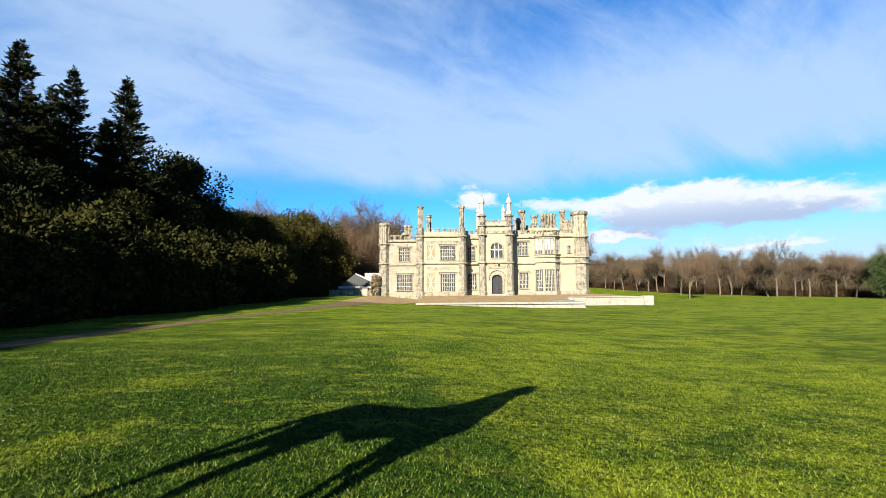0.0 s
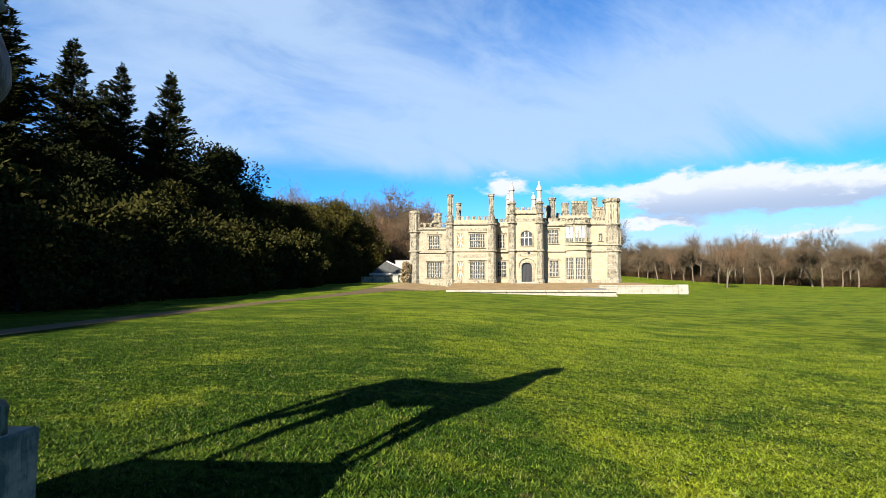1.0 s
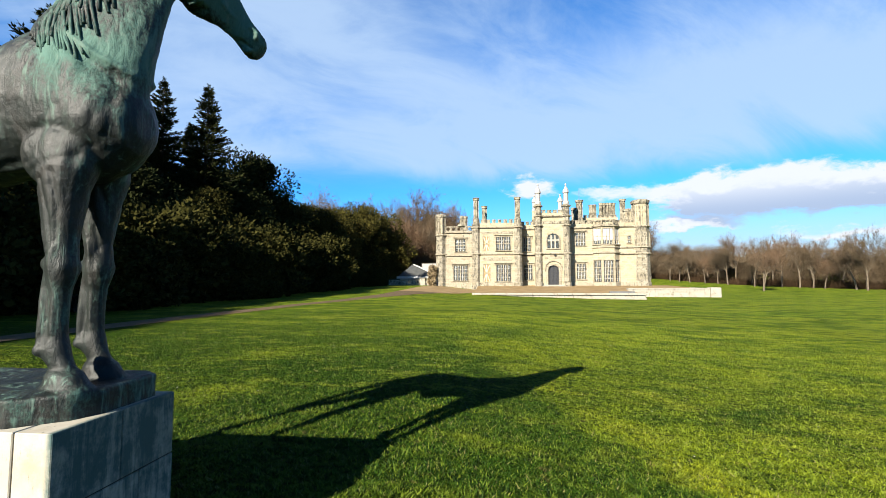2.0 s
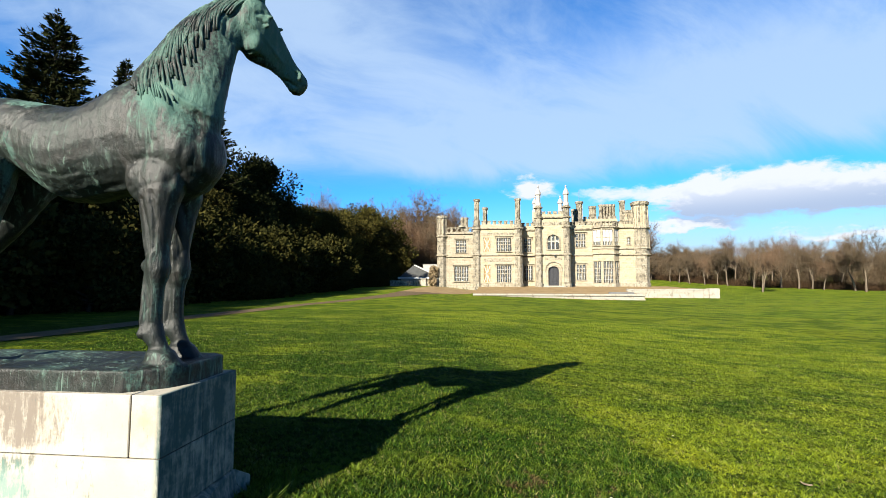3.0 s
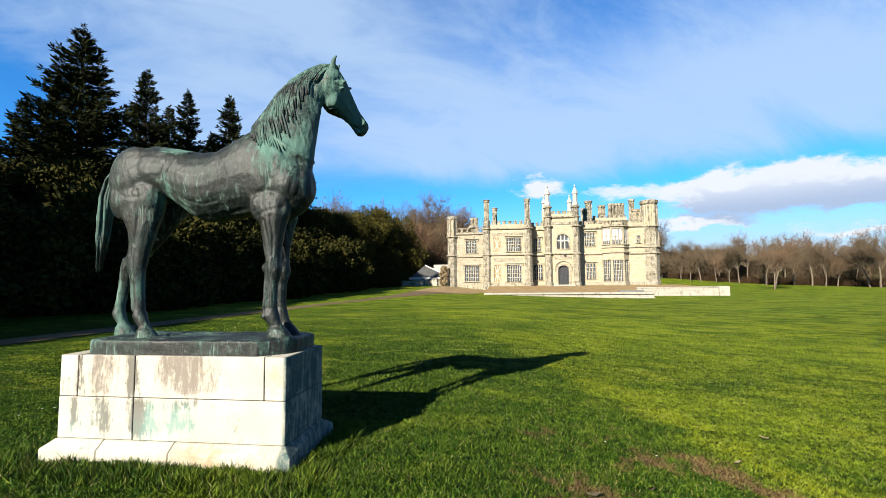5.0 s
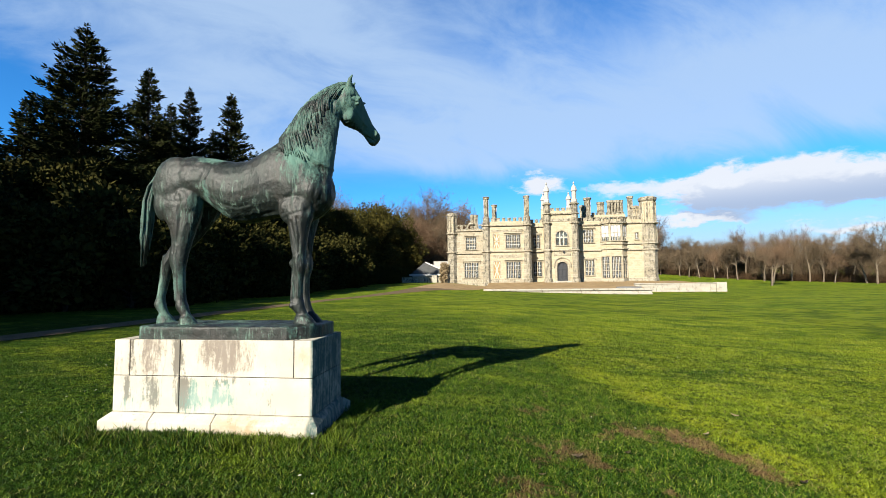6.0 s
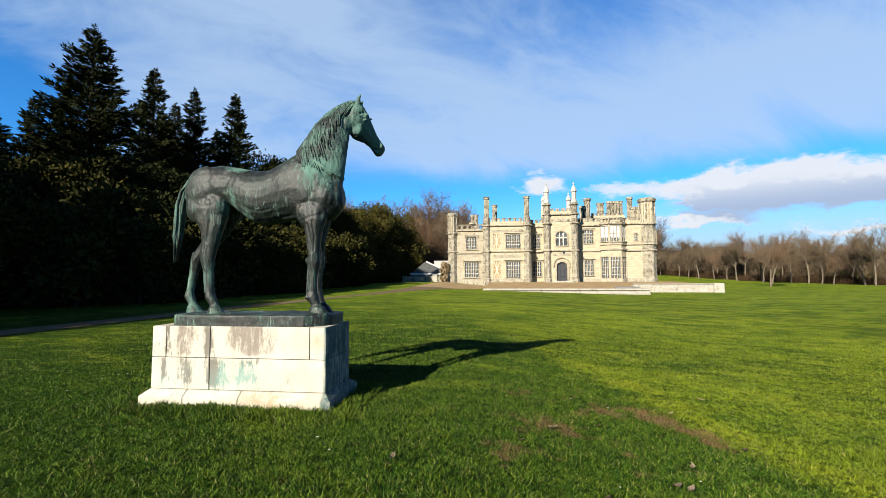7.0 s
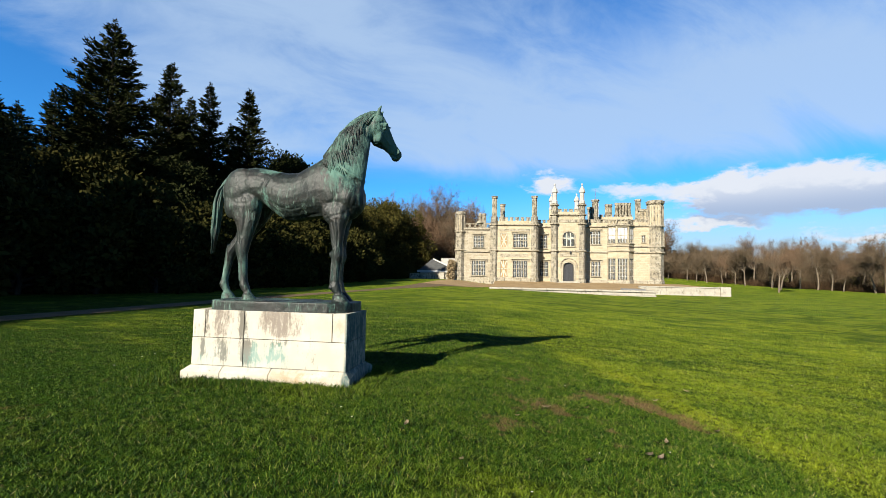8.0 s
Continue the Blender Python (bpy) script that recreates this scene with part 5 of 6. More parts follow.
def make_pedestal():
    ped = thing("pedestal", -2.89, CY, -0.1, "white limestone pedestal with brown stains and green copper runs", "pedestal")
    x0, x1, y0, y1 = -3.89, -1.885, 6.0, 6.725
    part("core", box(bmesh.new(), x0 + 0.012, x1 - 0.012, y0 + 0.012, y1 - 0.012, -0.4, 0.775), JOINT, ped)
    def block(name, a, b, c, d, e, f, bev=0.004):
        bm = box(bmesh.new(), a + 0.004, b - 0.004, c, d, e + 0.003, f - 0.003, bev)
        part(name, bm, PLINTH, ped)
    ym = (y0 + y1) / 2
    for a, b in ((x0, -3.72), (-3.72, -3.20), (-3.20, -2.07), (-2.07, x1)):
        block("block", a, b, y0, ym, 0.444, 0.785)
        block("block", a, b, ym + 0.003, y1, 0.444, 0.785)
    for a, b in ((x0, -3.20), (-3.20, x1)):
        block("block", a, b, y0 - 0.002, ym + 0.12, 0.105, 0.444)
        block("block", a, b, ym + 0.123, y1 + 0.002, 0.105, 0.444)
    o = 0.082
    for a, b in ((x0 - o, -3.45), (-3.45, -2.82), (-2.82, x1 + o)):
        bm = bmesh.new()
        ends = []
        for x in (a + 0.002, b - 0.002):
            inset = o if abs(x - a) < 0.01 and a < x0 else -o if abs(x - b) < 0.01 and b > x1 else 0.0
            ends.append([bm.verts.new(p) for p in ((x, y0 - o, -0.45), (x, y0 - o, 0.040), (x + inset, y0 - 0.006, 0.104), (x + inset, y1 + 0.006, 0.104), (x, y1 + o, 0.040), (x, y1 + o, -0.45))])
        for i in range(6):
            j = (i + 1) % 6
            bm.faces.new((ends[0][i], ends[0][j], ends[1][j], ends[1][i]))
        bm.faces.new(ends[0][::-1])
        bm.faces.new(ends[1])
        bmesh.ops.recalc_face_normals(bm, faces=bm.faces)
        bmesh.ops.bevel(bm, geom=list(bm.edges), offset=0.006, segments=1, affect="EDGES")
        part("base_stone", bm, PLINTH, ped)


make_pedestal()


# ---- trees ----
def tube_into(V, F, pts, radii, n):
    base = len(V)
    for i, p in enumerate(pts):
        q = (pts[min(i + 1, len(pts) - 1)] - pts[max(i - 1, 0)])
        u = q.orthogonal().normalized()
        v = q.normalized().cross(u)
        for k in range(n):
            a = 2 * math.pi * k / n
            V.append(p + radii[i] * (u * math.cos(a) + v * math.sin(a)))
    for i in range(len(pts) - 1):
        for k in range(n):
            a, b = base + i * n + k, base + i * n + (k + 1) % n
            F.append((a, b, b + n, a + n))


def rand_dir(rnd):
    while True:
        v = Vector((rnd.uniform(-1, 1), rnd.uniform(-1, 1), rnd.uniform(-1, 1)))
        if 0.05 < v.length < 1:
            return v.normalized()


def bare_tree(name, seed, h, spread, label, twig_mat, twigs=16000):
    """A leafless broadleaf: trunk and limbs in one mesh, fine twigs in another."""
    rnd = random.Random(seed)
    root = thing(name, 0, 0, 0, label, "tree", "bare woodland trees")
    V, F, TV, TF = [], [], [], []
    tips = []
    def grow(p, d, length, r, level):
        pts, rad = [p.copy()], [r]
        steps = (5, 4, 4, 2)[level]
        for i in range(steps):
            d = (d + rand_dir(rnd) * (0.10 if level == 0 else 0.28) + Vector((0, 0, 0.06 * level))).normalized()
            p = p + d * length / steps
            pts.append(p.copy())
            rad.append(r * (1 - 0.62 * (i + 1) / steps))
            if level < 3 and i >= (2 if level == 0 else 0):
                for _ in range((3 if i < 3 else 4) if level == 0 else 2 if level == 1 else 3):
                    side = rand_dir(rnd)
                    side = (side - d * side.dot(d)).normalized()
                    nd = (d * rnd.uniform(0.5, 1.0) + side * spread + Vector((0, 0, 0.12))).normalized()
                    grow(p, nd, length * rnd.uniform(0.42, 0.68), rad[-1] * 0.62, level + 1)
        tube_into(V, F, pts, rad, (6, 4, 3, 3)[level])
        if level >= 2:
            tips.extend(zip(pts, [d] * len(pts)))
    grow(Vector((0, 0, -0.3)), Vector((rnd.uniform(-0.08, 0.08), rnd.uniform(-0.08, 0.08), 1)), h * 0.56, h * 0.020, 0)
    for _ in range(twigs):
        p, d = rnd.choice(tips)
        v = (d * 1.0 + rand_dir(rnd) * 0.8 + Vector((0, 0, 0.35))).normalized() * rnd.uniform(0.40, 1.05) * h / 15
        w = v.cross(rand_dir(rnd)).normalized() * rnd.uniform(0.006, 0.013) * h / 12
        i = len(TV)
        TV.extend((p - w, p + w, p + v + w * 0.25, p + v - w * 0.25))
        TF.append((i, i + 1, i + 2, i + 3))
    attach(mesh_object("trunk", V, F, PALEBARK, True), root)
    attach(mesh_object("crown", TV, TF, twig_mat), root)
    return root


def leaf_into(V, F, p, d, length, width, rnd):
    """A small folded leaf spray of two faces."""
    s = d.cross(rand_dir(rnd)).normalized() * width
    i = len(V)
    V.extend((p, p + d * length * 0.5 + s, p + d * length, p + d * length * 0.5 - s))
    F.append((i, i + 1, i + 2, i + 3))


def conifer(name, seed, h, r, label, mat, sprays=46000, big=1.0):
    """A tall fir: straight trunk, whorls of drooping boughs hung with sprays."""
    rnd = random.Random(seed)
    root = thing(name, 0, 0, 0, label, "tree", "tall conifers")
    V, F, LV, LF = [], [], [], []
    trunk = [Vector((0, 0, -0.5)), Vector((0.1, 0, h * 0.4)), Vector((0, 0.1, h * 0.75)), Vector((0, 0, h))]
    tube_into(V, F, trunk, [h * 0.02, h * 0.014, h * 0.007, 0.02], 7)
    boughs = []
    z = h * 0.05
    while z < h * 0.99:
        k = z / h
        reach = r * 1.18 * ((1 - k) ** 0.86 + 0.015) * (0.88 + 0.12 * math.sin(k * 31 + seed))
        for _ in range(rnd.randint(5, 8)):
            a = rnd.uniform(0, 2 * math.pi)
            L = reach * rnd.uniform(0.55, 1.20)
            pitch = -0.22 + 0.75 * k + rnd.uniform(-0.10, 0.10)
            pts = []
            for s in range(6):
                f = s / 5
                pts.append(Vector((L * f * math.cos(a), L * f * math.sin(a), z + L * (pitch * f - 0.34 * f * f + 0.30 * f ** 3))))
            tube_into(V, F, pts, [0.06 * (1 - k) + 0.02, 0.05 * (1 - k) + 0.015, 0.03, 0.02, 0.015, 0.008], 3)
            boughs.append((pts, L, Vector((-math.sin(a), math.cos(a), 0))))
        z += h * rnd.uniform(0.008, 0.017)
    total_reach = sum(b[1] ** 1.3 for b in boughs)
    for pts, L, across in boughs:
        for _ in range(max(10, int(sprays * L ** 1.3 / total_reach))):
            f = rnd.random() ** 0.75 * 4.999
            i = int(f)
            out = (pts[i + 1] - pts[i]).normalized()
            e = rnd.uniform(-1, 1)
            p = pts[i].lerp(pts[i + 1], f - i) + across * e * L * 0.26 * (1.12 - f / 5) + Vector((0, 0, -0.10 * abs(e) * L * 0.26 + rnd.uniform(-0.12, 0.06)))
            side = rand_dir(rnd)
            d = (out * 0.9 + across * e * 0.8 + Vector((side.x * 0.5, side.y * 0.5, side.z * 0.45 - 0.10))).normalized()
            leaf_into(LV, LF, p, d, big * rnd.uniform(0.22, 0.55), big * rnd.uniform(0.035, 0.080), rnd)
    for _ in range(70):
        p = Vector((0, 0, h * rnd.uniform(0.95, 1.012)))
        side = rand_dir(rnd)
        leaf_into(LV, LF, p, (Vector((side.x, side.y, 0.6))).normalized(), 0.30, 0.04, rnd)
    attach(mesh_object("trunk", V, F, BARK, True), root)
    attach(mesh_object("crown", LV, LF, mat), root)
    return root


def evergreen(name, seed, h, r, label, mat, leaves=26000, group="dark evergreens"):
    """A broad evergreen: short trunk with limbs, a lobed crown of small leaf sprays."""
    rnd = random.Random(seed)
    root = thing(name, 0, 0, 0, label, "tree", group)
    V, F, LV, LF = [], [], [], []
    tube_into(V, F, [Vector((0, 0, -0.4)), Vector((0.1, 0, h * 0.3)), Vector((0, 0, h * 0.7))], [h * 0.03, h * 0.022, 0.05], 7)
    lobes = []
    for _ in range(60):
        a, k = rnd.uniform(0, 2 * math.pi), rnd.random() ** 0.8
        rr = r * math.sqrt(max(0.05, 1 - (k - 0.25) ** 2 / 0.62)) * rnd.uniform(0.35, 0.82)
        c = Vector((rr * math.cos(a), rr * math.sin(a), h * (0.03 + 0.87 * k)))
        lobes.append((c, r * rnd.uniform(0.20, 0.42)))
        tube_into(V, F, [Vector((0, 0, c.z * 0.45)), c * 0.5 + Vector((0, 0, c.z * 0.25)), c], [0.10, 0.06, 0.02], 4)
    for _ in range(leaves):
        c, q = rnd.choice(lobes)
        n = rand_dir(rnd)
        n = Vector((n.x, n.y, n.z * 0.8 + 0.12))
        p = c + n * q * rnd.uniform(0.55, 1.0)
        d = (n + rand_dir(rnd) * 0.9).normalized()
        leaf_into(LV, LF, p, d, rnd.uniform(0.16, 0.42), rnd.uniform(0.05, 0.12), rnd)
    for _ in range(leaves // 6):
        c, q = rnd.choice(lobes)
        leaf_into(LV, LF, c * rnd.uniform(0.5, 0.9) + rand_dir(rnd) * q * 0.4, rand_dir(rnd), rnd.uniform(0.35, 0.6), rnd.uniform(0.14, 0.24), rnd)
    attach(mesh_object("trunk", V, F, BARK, True), root)
    attach(mesh_object("crown", LV, LF, mat), root)
    return root


def stand(ob, x, y, turn=0.0, s=1.0, sz=None, first=False):
    m = pose(x, y, ground_height(x, y), 0, 0, turn) @ Matrix.Diagonal((s, s, sz or s, 1))
    if first:
        ob.matrix_basis = m
        return ob
    return copy_thing(ob, m)


def plant(models, places):
    """Puts each model at its first place, and copies of it at the rest."""
    first = {}
    for n, place in enumerate(places):
        first.setdefault(place[0], n)
    for n in reversed(range(len(places))):
        k, x, y, turn, s = places[n]
        stand(models[k], x, y, turn, s, first=first[k] == n)


FIR_LABEL = "tall dark green fir tree at the wood's edge"
firs = [conifer("fir_tree", 11, 22.0, 5.0, FIR_LABEL, FIR), conifer("fir_tree", 12, 22.0, 4.3, FIR_LABEL, FIR), conifer("fir_tree", 13, 22.0, 7.2, FIR_LABEL, FIR, 80000), conifer("fir_tree", 14, 22.0, 5.6, FIR_LABEL, FIR, 16000, 2.2)]
plant(firs, [(2, -36.5, 36.5, 20, 1.10), (0, -37.5, 45.0, 80, 1.10), (1, -33.3, 45.8, 10, 1.0), (0, -30.0, 48.2, 200, 1.01), (1, -43.0, 40.0, 120, 0.95), (2, -42.0, 33.0, 250, 0.70), (0, -43.5, 37.5, 30, 0.84), (1, -46.0, 47.0, 300, 1.0),
             (0, -40.5, 52.0, 10, 1.05), (1, -35.5, 53.0, 60, 0.9), (3, -50.0, 36.0, 60, 0.9), (3, -52.0, 24.0, 60, 0.8), (3, -46.0, 57.0, 0, 0.95), (3, -41.0, 19.0, 60, 0.95), (3, -39.0, 8.0, 140, 1.0), (3, -38.0, -3.0, 30, 1.05), (3, -37.0, -14.0, 220, 1.0), (3, -35.0, -26.0, 300, 1.05), (3, -33.0, -38.0, 10, 1.0), (3, -47.0, 10.0, 70, 1.0), (3, -34.0, 16.0, 20, 0.80), (3, -33.0, 7.0, 80, 0.82), (3, -32.0, -1.0, 160, 0.82), (3, -31.5, -9.0, 250, 0.85), (3, -31.0, -18.0, 330, 0.85), (3, -44.0, 2.0, 100, 1.0), (3, -54.0, 16.0, 150, 1.0), (3, -43.0, -9.0, 200, 1.05), (3, -52.0, 4.0, 250, 1.0), (3, -58.0, 30.0, 20, 0.9), (3, -41.0, -20.0, 75, 1.0)])
EV_LABEL = "dense dark evergreen tree along the drive"
evers = [evergreen("evergreen_tree", 21, 12.0, 5.0, EV_LABEL, YEW), evergreen("evergreen_tree", 22, 12.0, 4.4, EV_LABEL, YEW), evergreen("evergreen_tree", 23, 12.0, 5.4, EV_LABEL, FIR), evergreen("evergreen_tree", 26, 12.0, 5.0, "broad olive-green evergreen tree near the house", OLIVE)]
plant(evers, [(2, -30.6, 57.5, 0, 1.42), (0, -26.4, 61.5, 40, 1.0), (1, -24.6, 68.5, 90, 0.98), (3, -23.9, 84.2, 200, 1.22), (3, -20.4, 91.0, 10, 1.12), (3, -25.6, 76.0, 100, 1.05), (0, -25.5, 84.0, 310, 1.15), (1, -29.5, 72.0, 130, 1.1),
              (2, -28.0, 52.0, 70, 0.95), (1, -28.5, 45.5, 170, 0.9), (2, -31.0, 39.5, 20, 0.95), (0, -34.0, 33.0, 260, 0.95), (2, -38.0, 27.0, 100, 1.0), (1, -43.0, 23.0, 45, 1.0), (0, -36.0, 42.0, 45, 1.05), (1, -40.0, 34.0, 10, 1.0),
              (2, -34.0, 63.0, 30, 1.1), (0, -33.0, 50.0, 30, 1.1), (2, -24.0, 61.0, 30, 0.62), (1, -26.0, 55.0, 30, 0.6), (2, -36.0, 72.0, 30, 1.25), (0, -31.0, 84.0, 30, 1.2), (1, -46.0, 62.0, 60, 1.4), (2, -38.0, 60.0, 60, 1.35),
              (1, -29.0, 13.0, 45, 0.95), (2, -26.5, 4.0, 10, 0.95), (1, -23.2, 7.0, 80, 0.88), (0, -23.4, 3.2, 190, 0.9), (2, -23.0, -0.6, 30, 0.88), (1, -23.6, -4.4, 10, 0.92), (0, -23.2, -8.2, 70, 0.9), (2, -23.4, -12.0, 130, 0.9), (1, -23.3, -16.0, 200, 0.9), (0, -23.4, -20.0, 20, 0.9), (1, -29.0, -6.0, 80, 1.3), (0, -29.0, -14.0, 190, 1.3), (2, -29.0, -23.0, 30, 1.3), (1, -29.0, -32.0, 30, 1.3), (2, -27.0, 9.0, 60, 1.0), (0, -26.8, 0.5, 100, 1.0), (2, -26.6, -7.0, 140, 1.0), (1, -26.6, -15.0, 180, 1.0), (0, -33.0, 21.0, 220, 1.0), (2, -37.0, 16.0, 260, 1.05)])
laurel = [evergreen("laurel_shrub", 24, 4.6, 2.5, "low dense dark laurel shrub bordering the drive", YEW, 11000, "laurel shrubs"), evergreen("laurel_shrub", 25, 5.4, 2.7, "low dense dark laurel shrub bordering the drive", YEW, 11000, "laurel shrubs")]
for ob in laurel:
    tagged(ob, category="shrub")


def belt():
    rnd = random.Random(5)
    out = []
    for k in range(30):
        y = 12 + k * 2.35
        x = -20.5 - 5.0 * max(0.0, (24 - y) / 12) - 1.0 * math.sin(k * 0.9) + 2.2 * smoothstep((y - 55) / 25)
        out.append((k % 2, x, y, rnd.uniform(0, 360), rnd.uniform(0.8, 1.2) * (1 - 0.45 * smoothstep((y - 58) / 14))))
    for k in range(8):
        out.append((k % 2, -25.0 + rnd.uniform(-1.5, 1.5), 22 + k * 5.0, rnd.uniform(0, 360), rnd.uniform(1.1, 1.5)))
    plant(laurel, out)


belt()
BARE_LABEL = "leafless broadleaf tree with fine brown twigs"
bares = [bare_tree("bare_tree", 31, 14.0, 0.75, BARE_LABEL, TWIG), bare_tree("bare_tree", 32, 14.0, 0.65, BARE_LABEL, TWIG), bare_tree("bare_tree", 33, 14.0, 0.85, BARE_LABEL, RUST), bare_tree("bare_tree", 34, 14.0, 0.6, BARE_LABEL, TWIG, 16000)]


def woods():
    rnd = random.Random(8)
    places = []
    def row(line, count, size, depth):
        total = sum(math.dist(a, b) for a, b in zip(line, line[1:]))
        for i in range(count):
            want = (i + rnd.uniform(0.1, 0.9)) / count * total
            for a, b in zip(line, line[1:]):
                L = math.dist(a, b)
                if want <= L:
                    k = want / L
                    x, y = a[0] + (b[0] - a[0]) * k, a[1] + (b[1] - a[1]) * k
                    n = Vector((b[1] - a[1], a[0] - b[0])).normalized()
                    o = rnd.uniform(-1, 1) * depth
                    places.append((rnd.randrange(4), x + n.x * o, y + n.y * o, rnd.uniform(0, 360), size * rnd.uniform(0.8, 1.15)))
                    break
                want -= L
    edge = [(44, 186), (58, 160), (70, 130), (81, 111), (99, 93), (124, 71), (150, 36)]
    row(edge, 52, 0.74, 5.0)
    back = [(40, 200), (62, 178), (80, 148), (95, 126), (115, 106), (142, 80), (170, 44)]
    row(back, 22, 0.90, 6.0)
    row([(-44, 112), (-34, 112), (-24, 108), (-14, 110), (-8, 116)], 14, 1.30, 6.0)
    row([(36, 176), (46, 178), (58, 176)], 9, 1.30, 6.0)
    row([(-40, 132), (-20, 136), (0, 140), (25, 150), (40, 160)], 5, 1.2, 8.0)
    row([(-42, 100), (-30, 100)], 3, 1.2, 4.0)
    places.extend(((3, -7.4, 112.0, 40, 1.25), (2, -23.5, 113.0, 10, 1.4)))
    places.append((2, 55.3, 101.5, 40, 0.72))
    places.append((0, 66.5, 121.0, 140, 0.80))
    plant(bares, places)


woods()


def quick_mesh(name, v, mat):
    """A mesh of separate faces, from an array (faces, corners, 3)."""
    n, k = v.shape[:2]
    me = bpy.data.meshes.new(name)
    me.vertices.add(n * k)
    me.loops.add(n * k)
    me.polygons.add(n)
    me.vertices.foreach_set("co", v.reshape(-1))
    me.loops.foreach_set("vertex_index", np.arange(n * k))
    me.polygons.foreach_set("loop_start", np.arange(0, n * k, k))
    me.update()
    me.validate()
    me.materials.append(mat)
    return new(name, me)


def thicket(name, line, count, tall, depth, mat, label, seed):
    """A dense far band of fine upright branches and twigs, in clumps along a line."""
    rng = np.random.default_rng(seed)
    length = sum(math.dist(a, b) for a, b in zip(line, line[1:]))
    roots = []
    for a, b in zip(line, line[1:]):
        n = Vector((b[1] - a[1], a[0] - b[0])).normalized()
        for _ in range(int(1400 * math.dist(a, b) / length)):
            k, o = rng.random(), rng.uniform(-1, 1) * depth
            x, y = a[0] + (b[0] - a[0]) * k + n.x * o, a[1] + (b[1] - a[1]) * k + n.y * o
            top = tall * (0.75 + 0.35 * noise.noise((x * 0.09, y * 0.09, seed)) + 0.25 * noise.noise((x * 0.3, y * 0.3, seed)))
            roots.append((x, y, ground_height(x, y), top))
    root = np.array(roots)[rng.integers(0, len(roots), count)]
    p = root[:, :3].copy()
    up = rng.random(count) ** 0.7
    p[:, :2] += rng.normal(0, 0.9, (count, 2)) * (0.4 + 0.8 * up[:, None])
    p[:, 2] += np.maximum(0.0, root[:, 3] * up * (1 - 0.04 * np.hypot(*(p[:, :2] - root[:, :2]).T) ** 2) - 0.8)
    v = rng.normal(0, 1, (count, 3))
    v /= np.linalg.norm(v, axis=1)[:, None]
    v[:, 2] += 0.9
    v *= (rng.uniform(0.6, 1.7, count) / np.linalg.norm(v, axis=1))[:, None]
    w = np.cross(v, rng.normal(0, 1, (count, 3)))
    w *= (rng.uniform(0.014, 0.036, count) / np.linalg.norm(w, axis=1))[:, None]
    quads = np.stack([p - w, p + w, p + v + w * 0.3, p + v - w * 0.3], 1)
    tagged(quick_mesh(name, quads, mat), label, "woodland", kind="stuff")


thicket("far_woods", [(36, 208), (64, 192), (86, 162), (103, 138), (124, 117), (152, 90), (180, 50)], 420000, 11.5, 9.0, TWIG, "distant leafless brown woodland", 61)
thicket("far_woods", [(44, 194), (61, 170), (75, 140), (87, 121), (106, 102), (132, 78), (156, 42)], 70000, 2.8, 4.5, BRUSH, "dark russet undergrowth along the wood's edge", 62)
thicket("far_woods", [(-42, 98), (-30, 102), (-18, 106), (-8, 110)], 240000, 17.5, 4.5, RUST, "leafless brown woodland beside the house", 64)
thicket("far_woods", [(-50, 108), (-30, 118), (-8, 124), (12, 140), (40, 175)], 300000, 18.5, 8.0, RUST, "dense leafless russet woodland behind the house", 63)
thicket("far_woods", [(40, 188), (62, 182), (86, 170)], 90000, 14.5, 5.0, TWIG, "leafless brown wood on the hill", 65)
pines = [evergreen("pine_tree", 41, 11.0, 4.5, "broad green pine tree among bare woods", PINE, 12000, "pines")]
plant(pines, [(0, 93, 95.5, 0, 0.85), (0, 100, 90, 100, 0.9), (0, 106, 84, 200, 0.95)])
shrub = evergreen("shrub", 51, 3.9, 0.75, "bleached climbing shrub against the turret", HEDGE, 2600, "shrubs")
tagged(shrub, category="shrub")
shrub.matrix_basis = pose(-9.75, 80.2, 0.45, 0, 0, 0)


# ---- grass ----
def on_lattice(x, y, area, step, f):
    """f at many points of an area, worked out on a lattice and blended between its nodes."""
    nx, ny = int((area[1] - area[0]) / step) + 3, int((area[3] - area[2]) / step) + 3
    g = np.array([[f(area[0] + i * step, area[2] + j * step) for i in range(nx)] for j in range(ny)])
    u, v = (x - area[0]) / step, (y - area[2]) / step
    i, j = u.astype(int), v.astype(int)
    u, v = u - i, v - j
    return (g[j, i] * (1 - u) + g[j, i + 1] * u) * (1 - v) + (g[j + 1, i] * (1 - u) + g[j + 1, i + 1] * u) * v


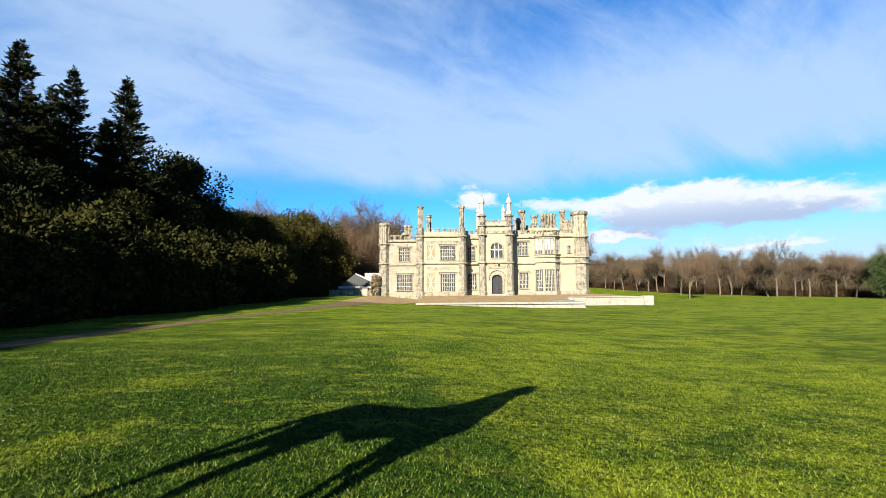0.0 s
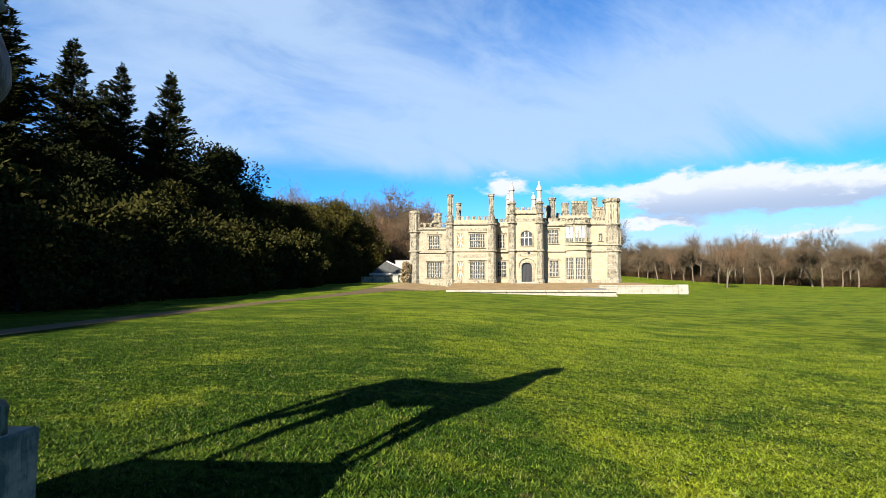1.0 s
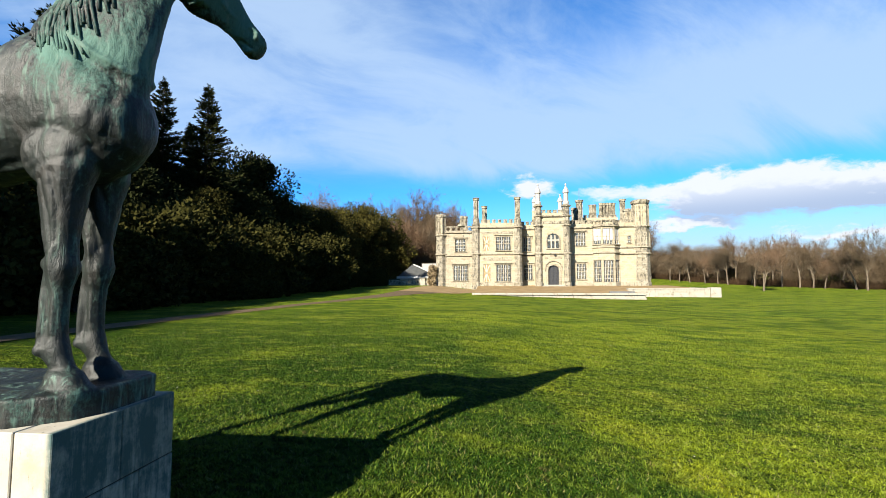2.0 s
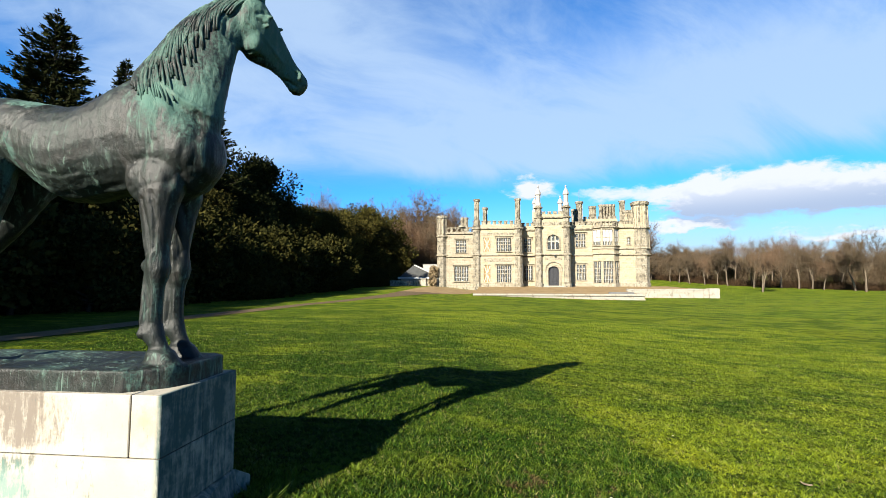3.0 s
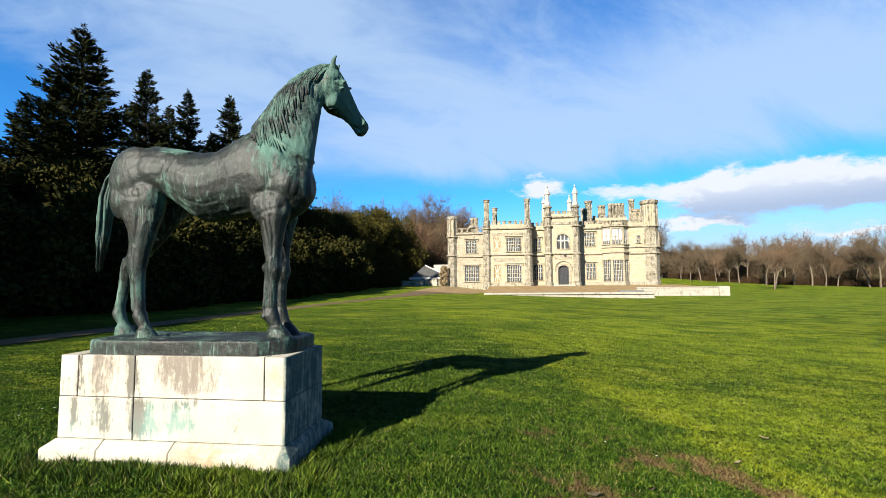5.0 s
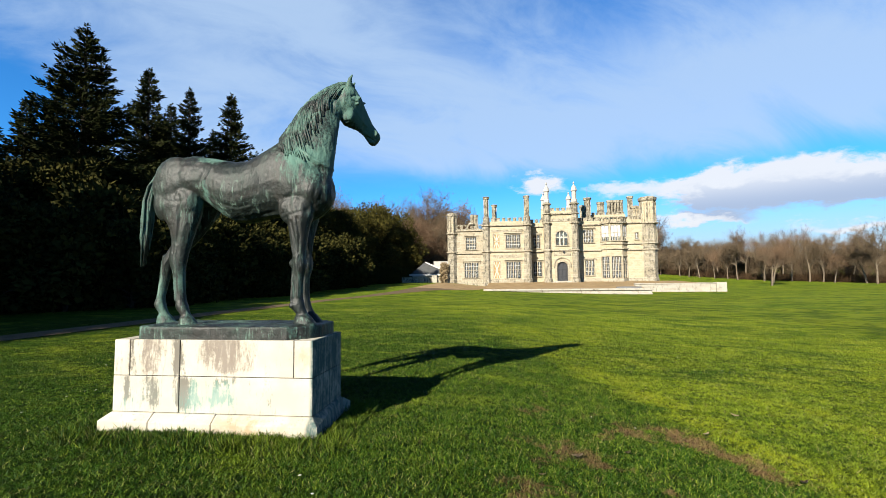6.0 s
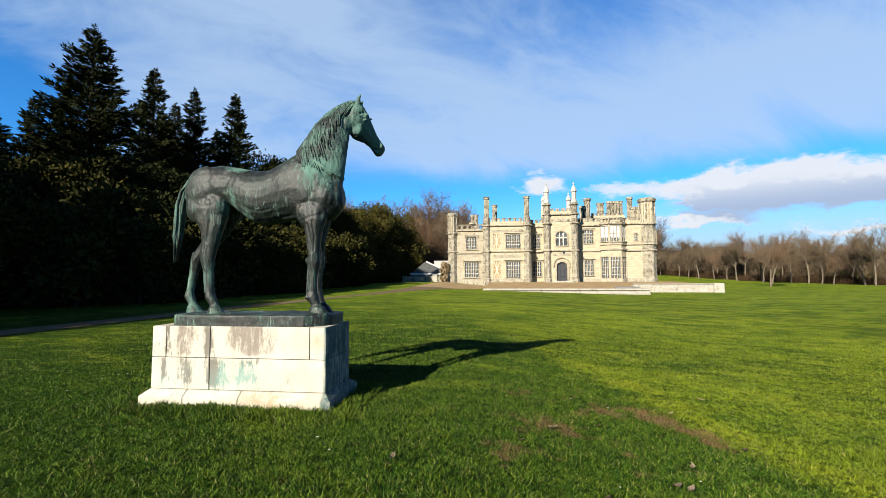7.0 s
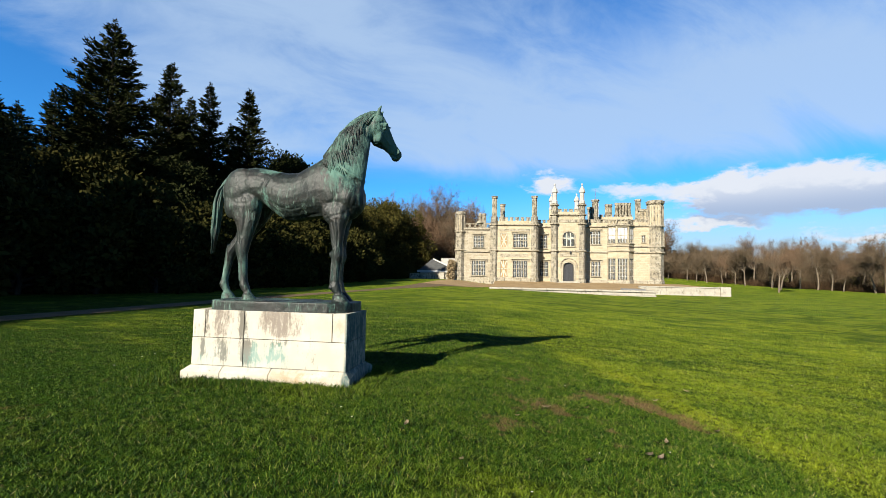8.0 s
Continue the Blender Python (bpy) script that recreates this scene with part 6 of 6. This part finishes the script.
def grass_field(name, n, area, height, lean, label, seed, keep, power=1.0, fade=(0.2, 0.2, 0.2)):
    rng = np.random.default_rng(seed)
    x = rng.uniform(area[0], area[1], n)
    y = area[2] + (area[3] - area[2]) * rng.random(n) ** power
    edge = np.minimum(np.minimum(x - area[0], area[1] - x) / fade[0], np.minimum((y - area[2]) / fade[1], (area[3] - y) / fade[2]))
    ok = keep(x, y) & (rng.random(n) < np.clip(edge, 0, 1))
    x, y = x[ok], y[ok]
    n = len(x)
    z = on_lattice(x, y, area, 0.25, ground_height)
    far = np.clip((y - 4) / 8, 0, 1.6)
    tuft = on_lattice(x, y, area, 0.045, lambda a, b: noise.noise((a * 5.0, b * 5.0, 0.0)) + 0.6 * noise.noise((a * 14.0, b * 14.0, 3.0)))
    h = height * rng.uniform(0.5, 1.2, n) * np.clip(1.0 + 0.8 * tuft, 0.35, 1.8)
    w = (0.0050 + 0.005 * far) * rng.uniform(0.7, 1.3, n)
    a = rng.uniform(0, 2 * np.pi, n)
    t = rng.uniform(0, 2 * np.pi, n)
    l = h * lean * rng.uniform(0.2, 1.2, n)
    v = np.empty((n, 3, 3))
    v[:, 0] = np.stack([x - w * np.cos(a), y - w * np.sin(a), z - 0.01], 1)
    v[:, 1] = np.stack([x + w * np.cos(a), y + w * np.sin(a), z - 0.01], 1)
    v[:, 2] = np.stack([x + l * np.cos(t), y + l * np.sin(t), z + h], 1)
    return tagged(quick_mesh(name, v, BLADE), label, "grass", kind="stuff")


def off_pedestal(x, y):
    return ~((x > -3.98) & (x < -1.79) & (y > 5.91) & (y < 6.82))


def round_pedestal(x, y):
    return off_pedestal(x, y) & (x > -4.35) & (x < -1.55) & (y > 5.55) & (y < 7.1)


grass_field("mown_grass", 620000, (-11, 14, -1.5, 28), 0.027, 1.6, "short mown lawn grass", 1, off_pedestal, 1.25, (3.0, 4.5, 13.0))
grass_field("mown_grass", 560000, (-5.5, 6.0, 2.0, 11), 0.027, 1.9, "short curled mown lawn grass", 3, off_pedestal, 1.1, (3.5, 1.2, 5.0))
grass_field("tall_grass", 34000, (-4.5, -1.4, 5.5, 7.2), 0.070, 1.1, "longer uncut grass round the pedestal", 2, round_pedestal)


def on_bank(x, y):
    return ((x - 3.5) / 0.34) ** 2 + ((y - 6.36) / 0.16) ** 2 < 1.0


grass_field("tall_grass", 5000, (3.1, 3.9, 6.1, 6.6), 0.075, 0.9, "dark tuft of longer grass on the bank", 4, on_bank)


# ---- small things on the lawn ----
def make_leaf():
    """A curled dry leaf."""
    bm = bmesh.new()
    rows = []
    for i in range(6):
        f = i / 5
        w = 0.022 * math.sin(math.pi * min(0.97, f + 0.05)) + 0.001
        rows.append([bm.verts.new((0.09 * f - 0.045, w * s, 0.012 + 0.014 * (2 * f - 1) ** 2 + 0.010 * abs(s))) for s in (-1, 0, 1)])
    for p, q in zip(rows, rows[1:]):
        for k in range(2):
            bm.faces.new((p[k], p[k + 1], q[k + 1], q[k]))
    bmesh.ops.solidify(bm, geom=list(bm.faces), thickness=0.0015)
    return part("fallen_leaf", bm, DRYLEAF)


def scatter():
    rnd = random.Random(77)
    first = make_leaf()
    tagged(first, "curled pale brown dry leaf on the grass", "leaf", "fallen leaves")
    spots = [(1.30, 5.04), (1.21, 5.07), (0.43, 6.05), (0.64, 4.69), (-0.35, 4.3), (0.9, 6.3), (1.5, 5.5), (2.2, 6.1), (-0.9, 4.9), (1.9, 7.1), (2.6, 8.0), (0.1, 5.6)]
    for k, (x, y) in enumerate(spots):
        m = pose(x, y, ground_height(x, y) + 0.022, rnd.uniform(-15, 15), rnd.uniform(-15, 15), rnd.uniform(0, 360)) @ Matrix.Diagonal((*[rnd.uniform(0.6, 1.1)] * 3, 1))
        if k:
            copy_thing(first, m)
    first.matrix_basis = pose(*spots[0], ground_height(*spots[0]) + 0.022, 8, -10, 40)
    V, F = [], []
    for _ in range(160):
        x, y = rnd.uniform(-7, 11), rnd.uniform(3.5, 22)
        z, r = ground_height(x, y) + 0.045, rnd.uniform(0.008, 0.014)
        i = len(V)
        V.extend([(x, y, z + 0.004)] + [(x + r * math.cos(a * math.pi / 3), y + r * math.sin(a * math.pi / 3), z) for a in range(6)])
        F.extend([(i, i + 1 + a, i + 1 + (a + 1) % 6) for a in range(6)])
    tagged(mesh_object("daisies", V, F, WHITE), "tiny white daisies scattered in the lawn", "flowers", kind="stuff")


scatter()
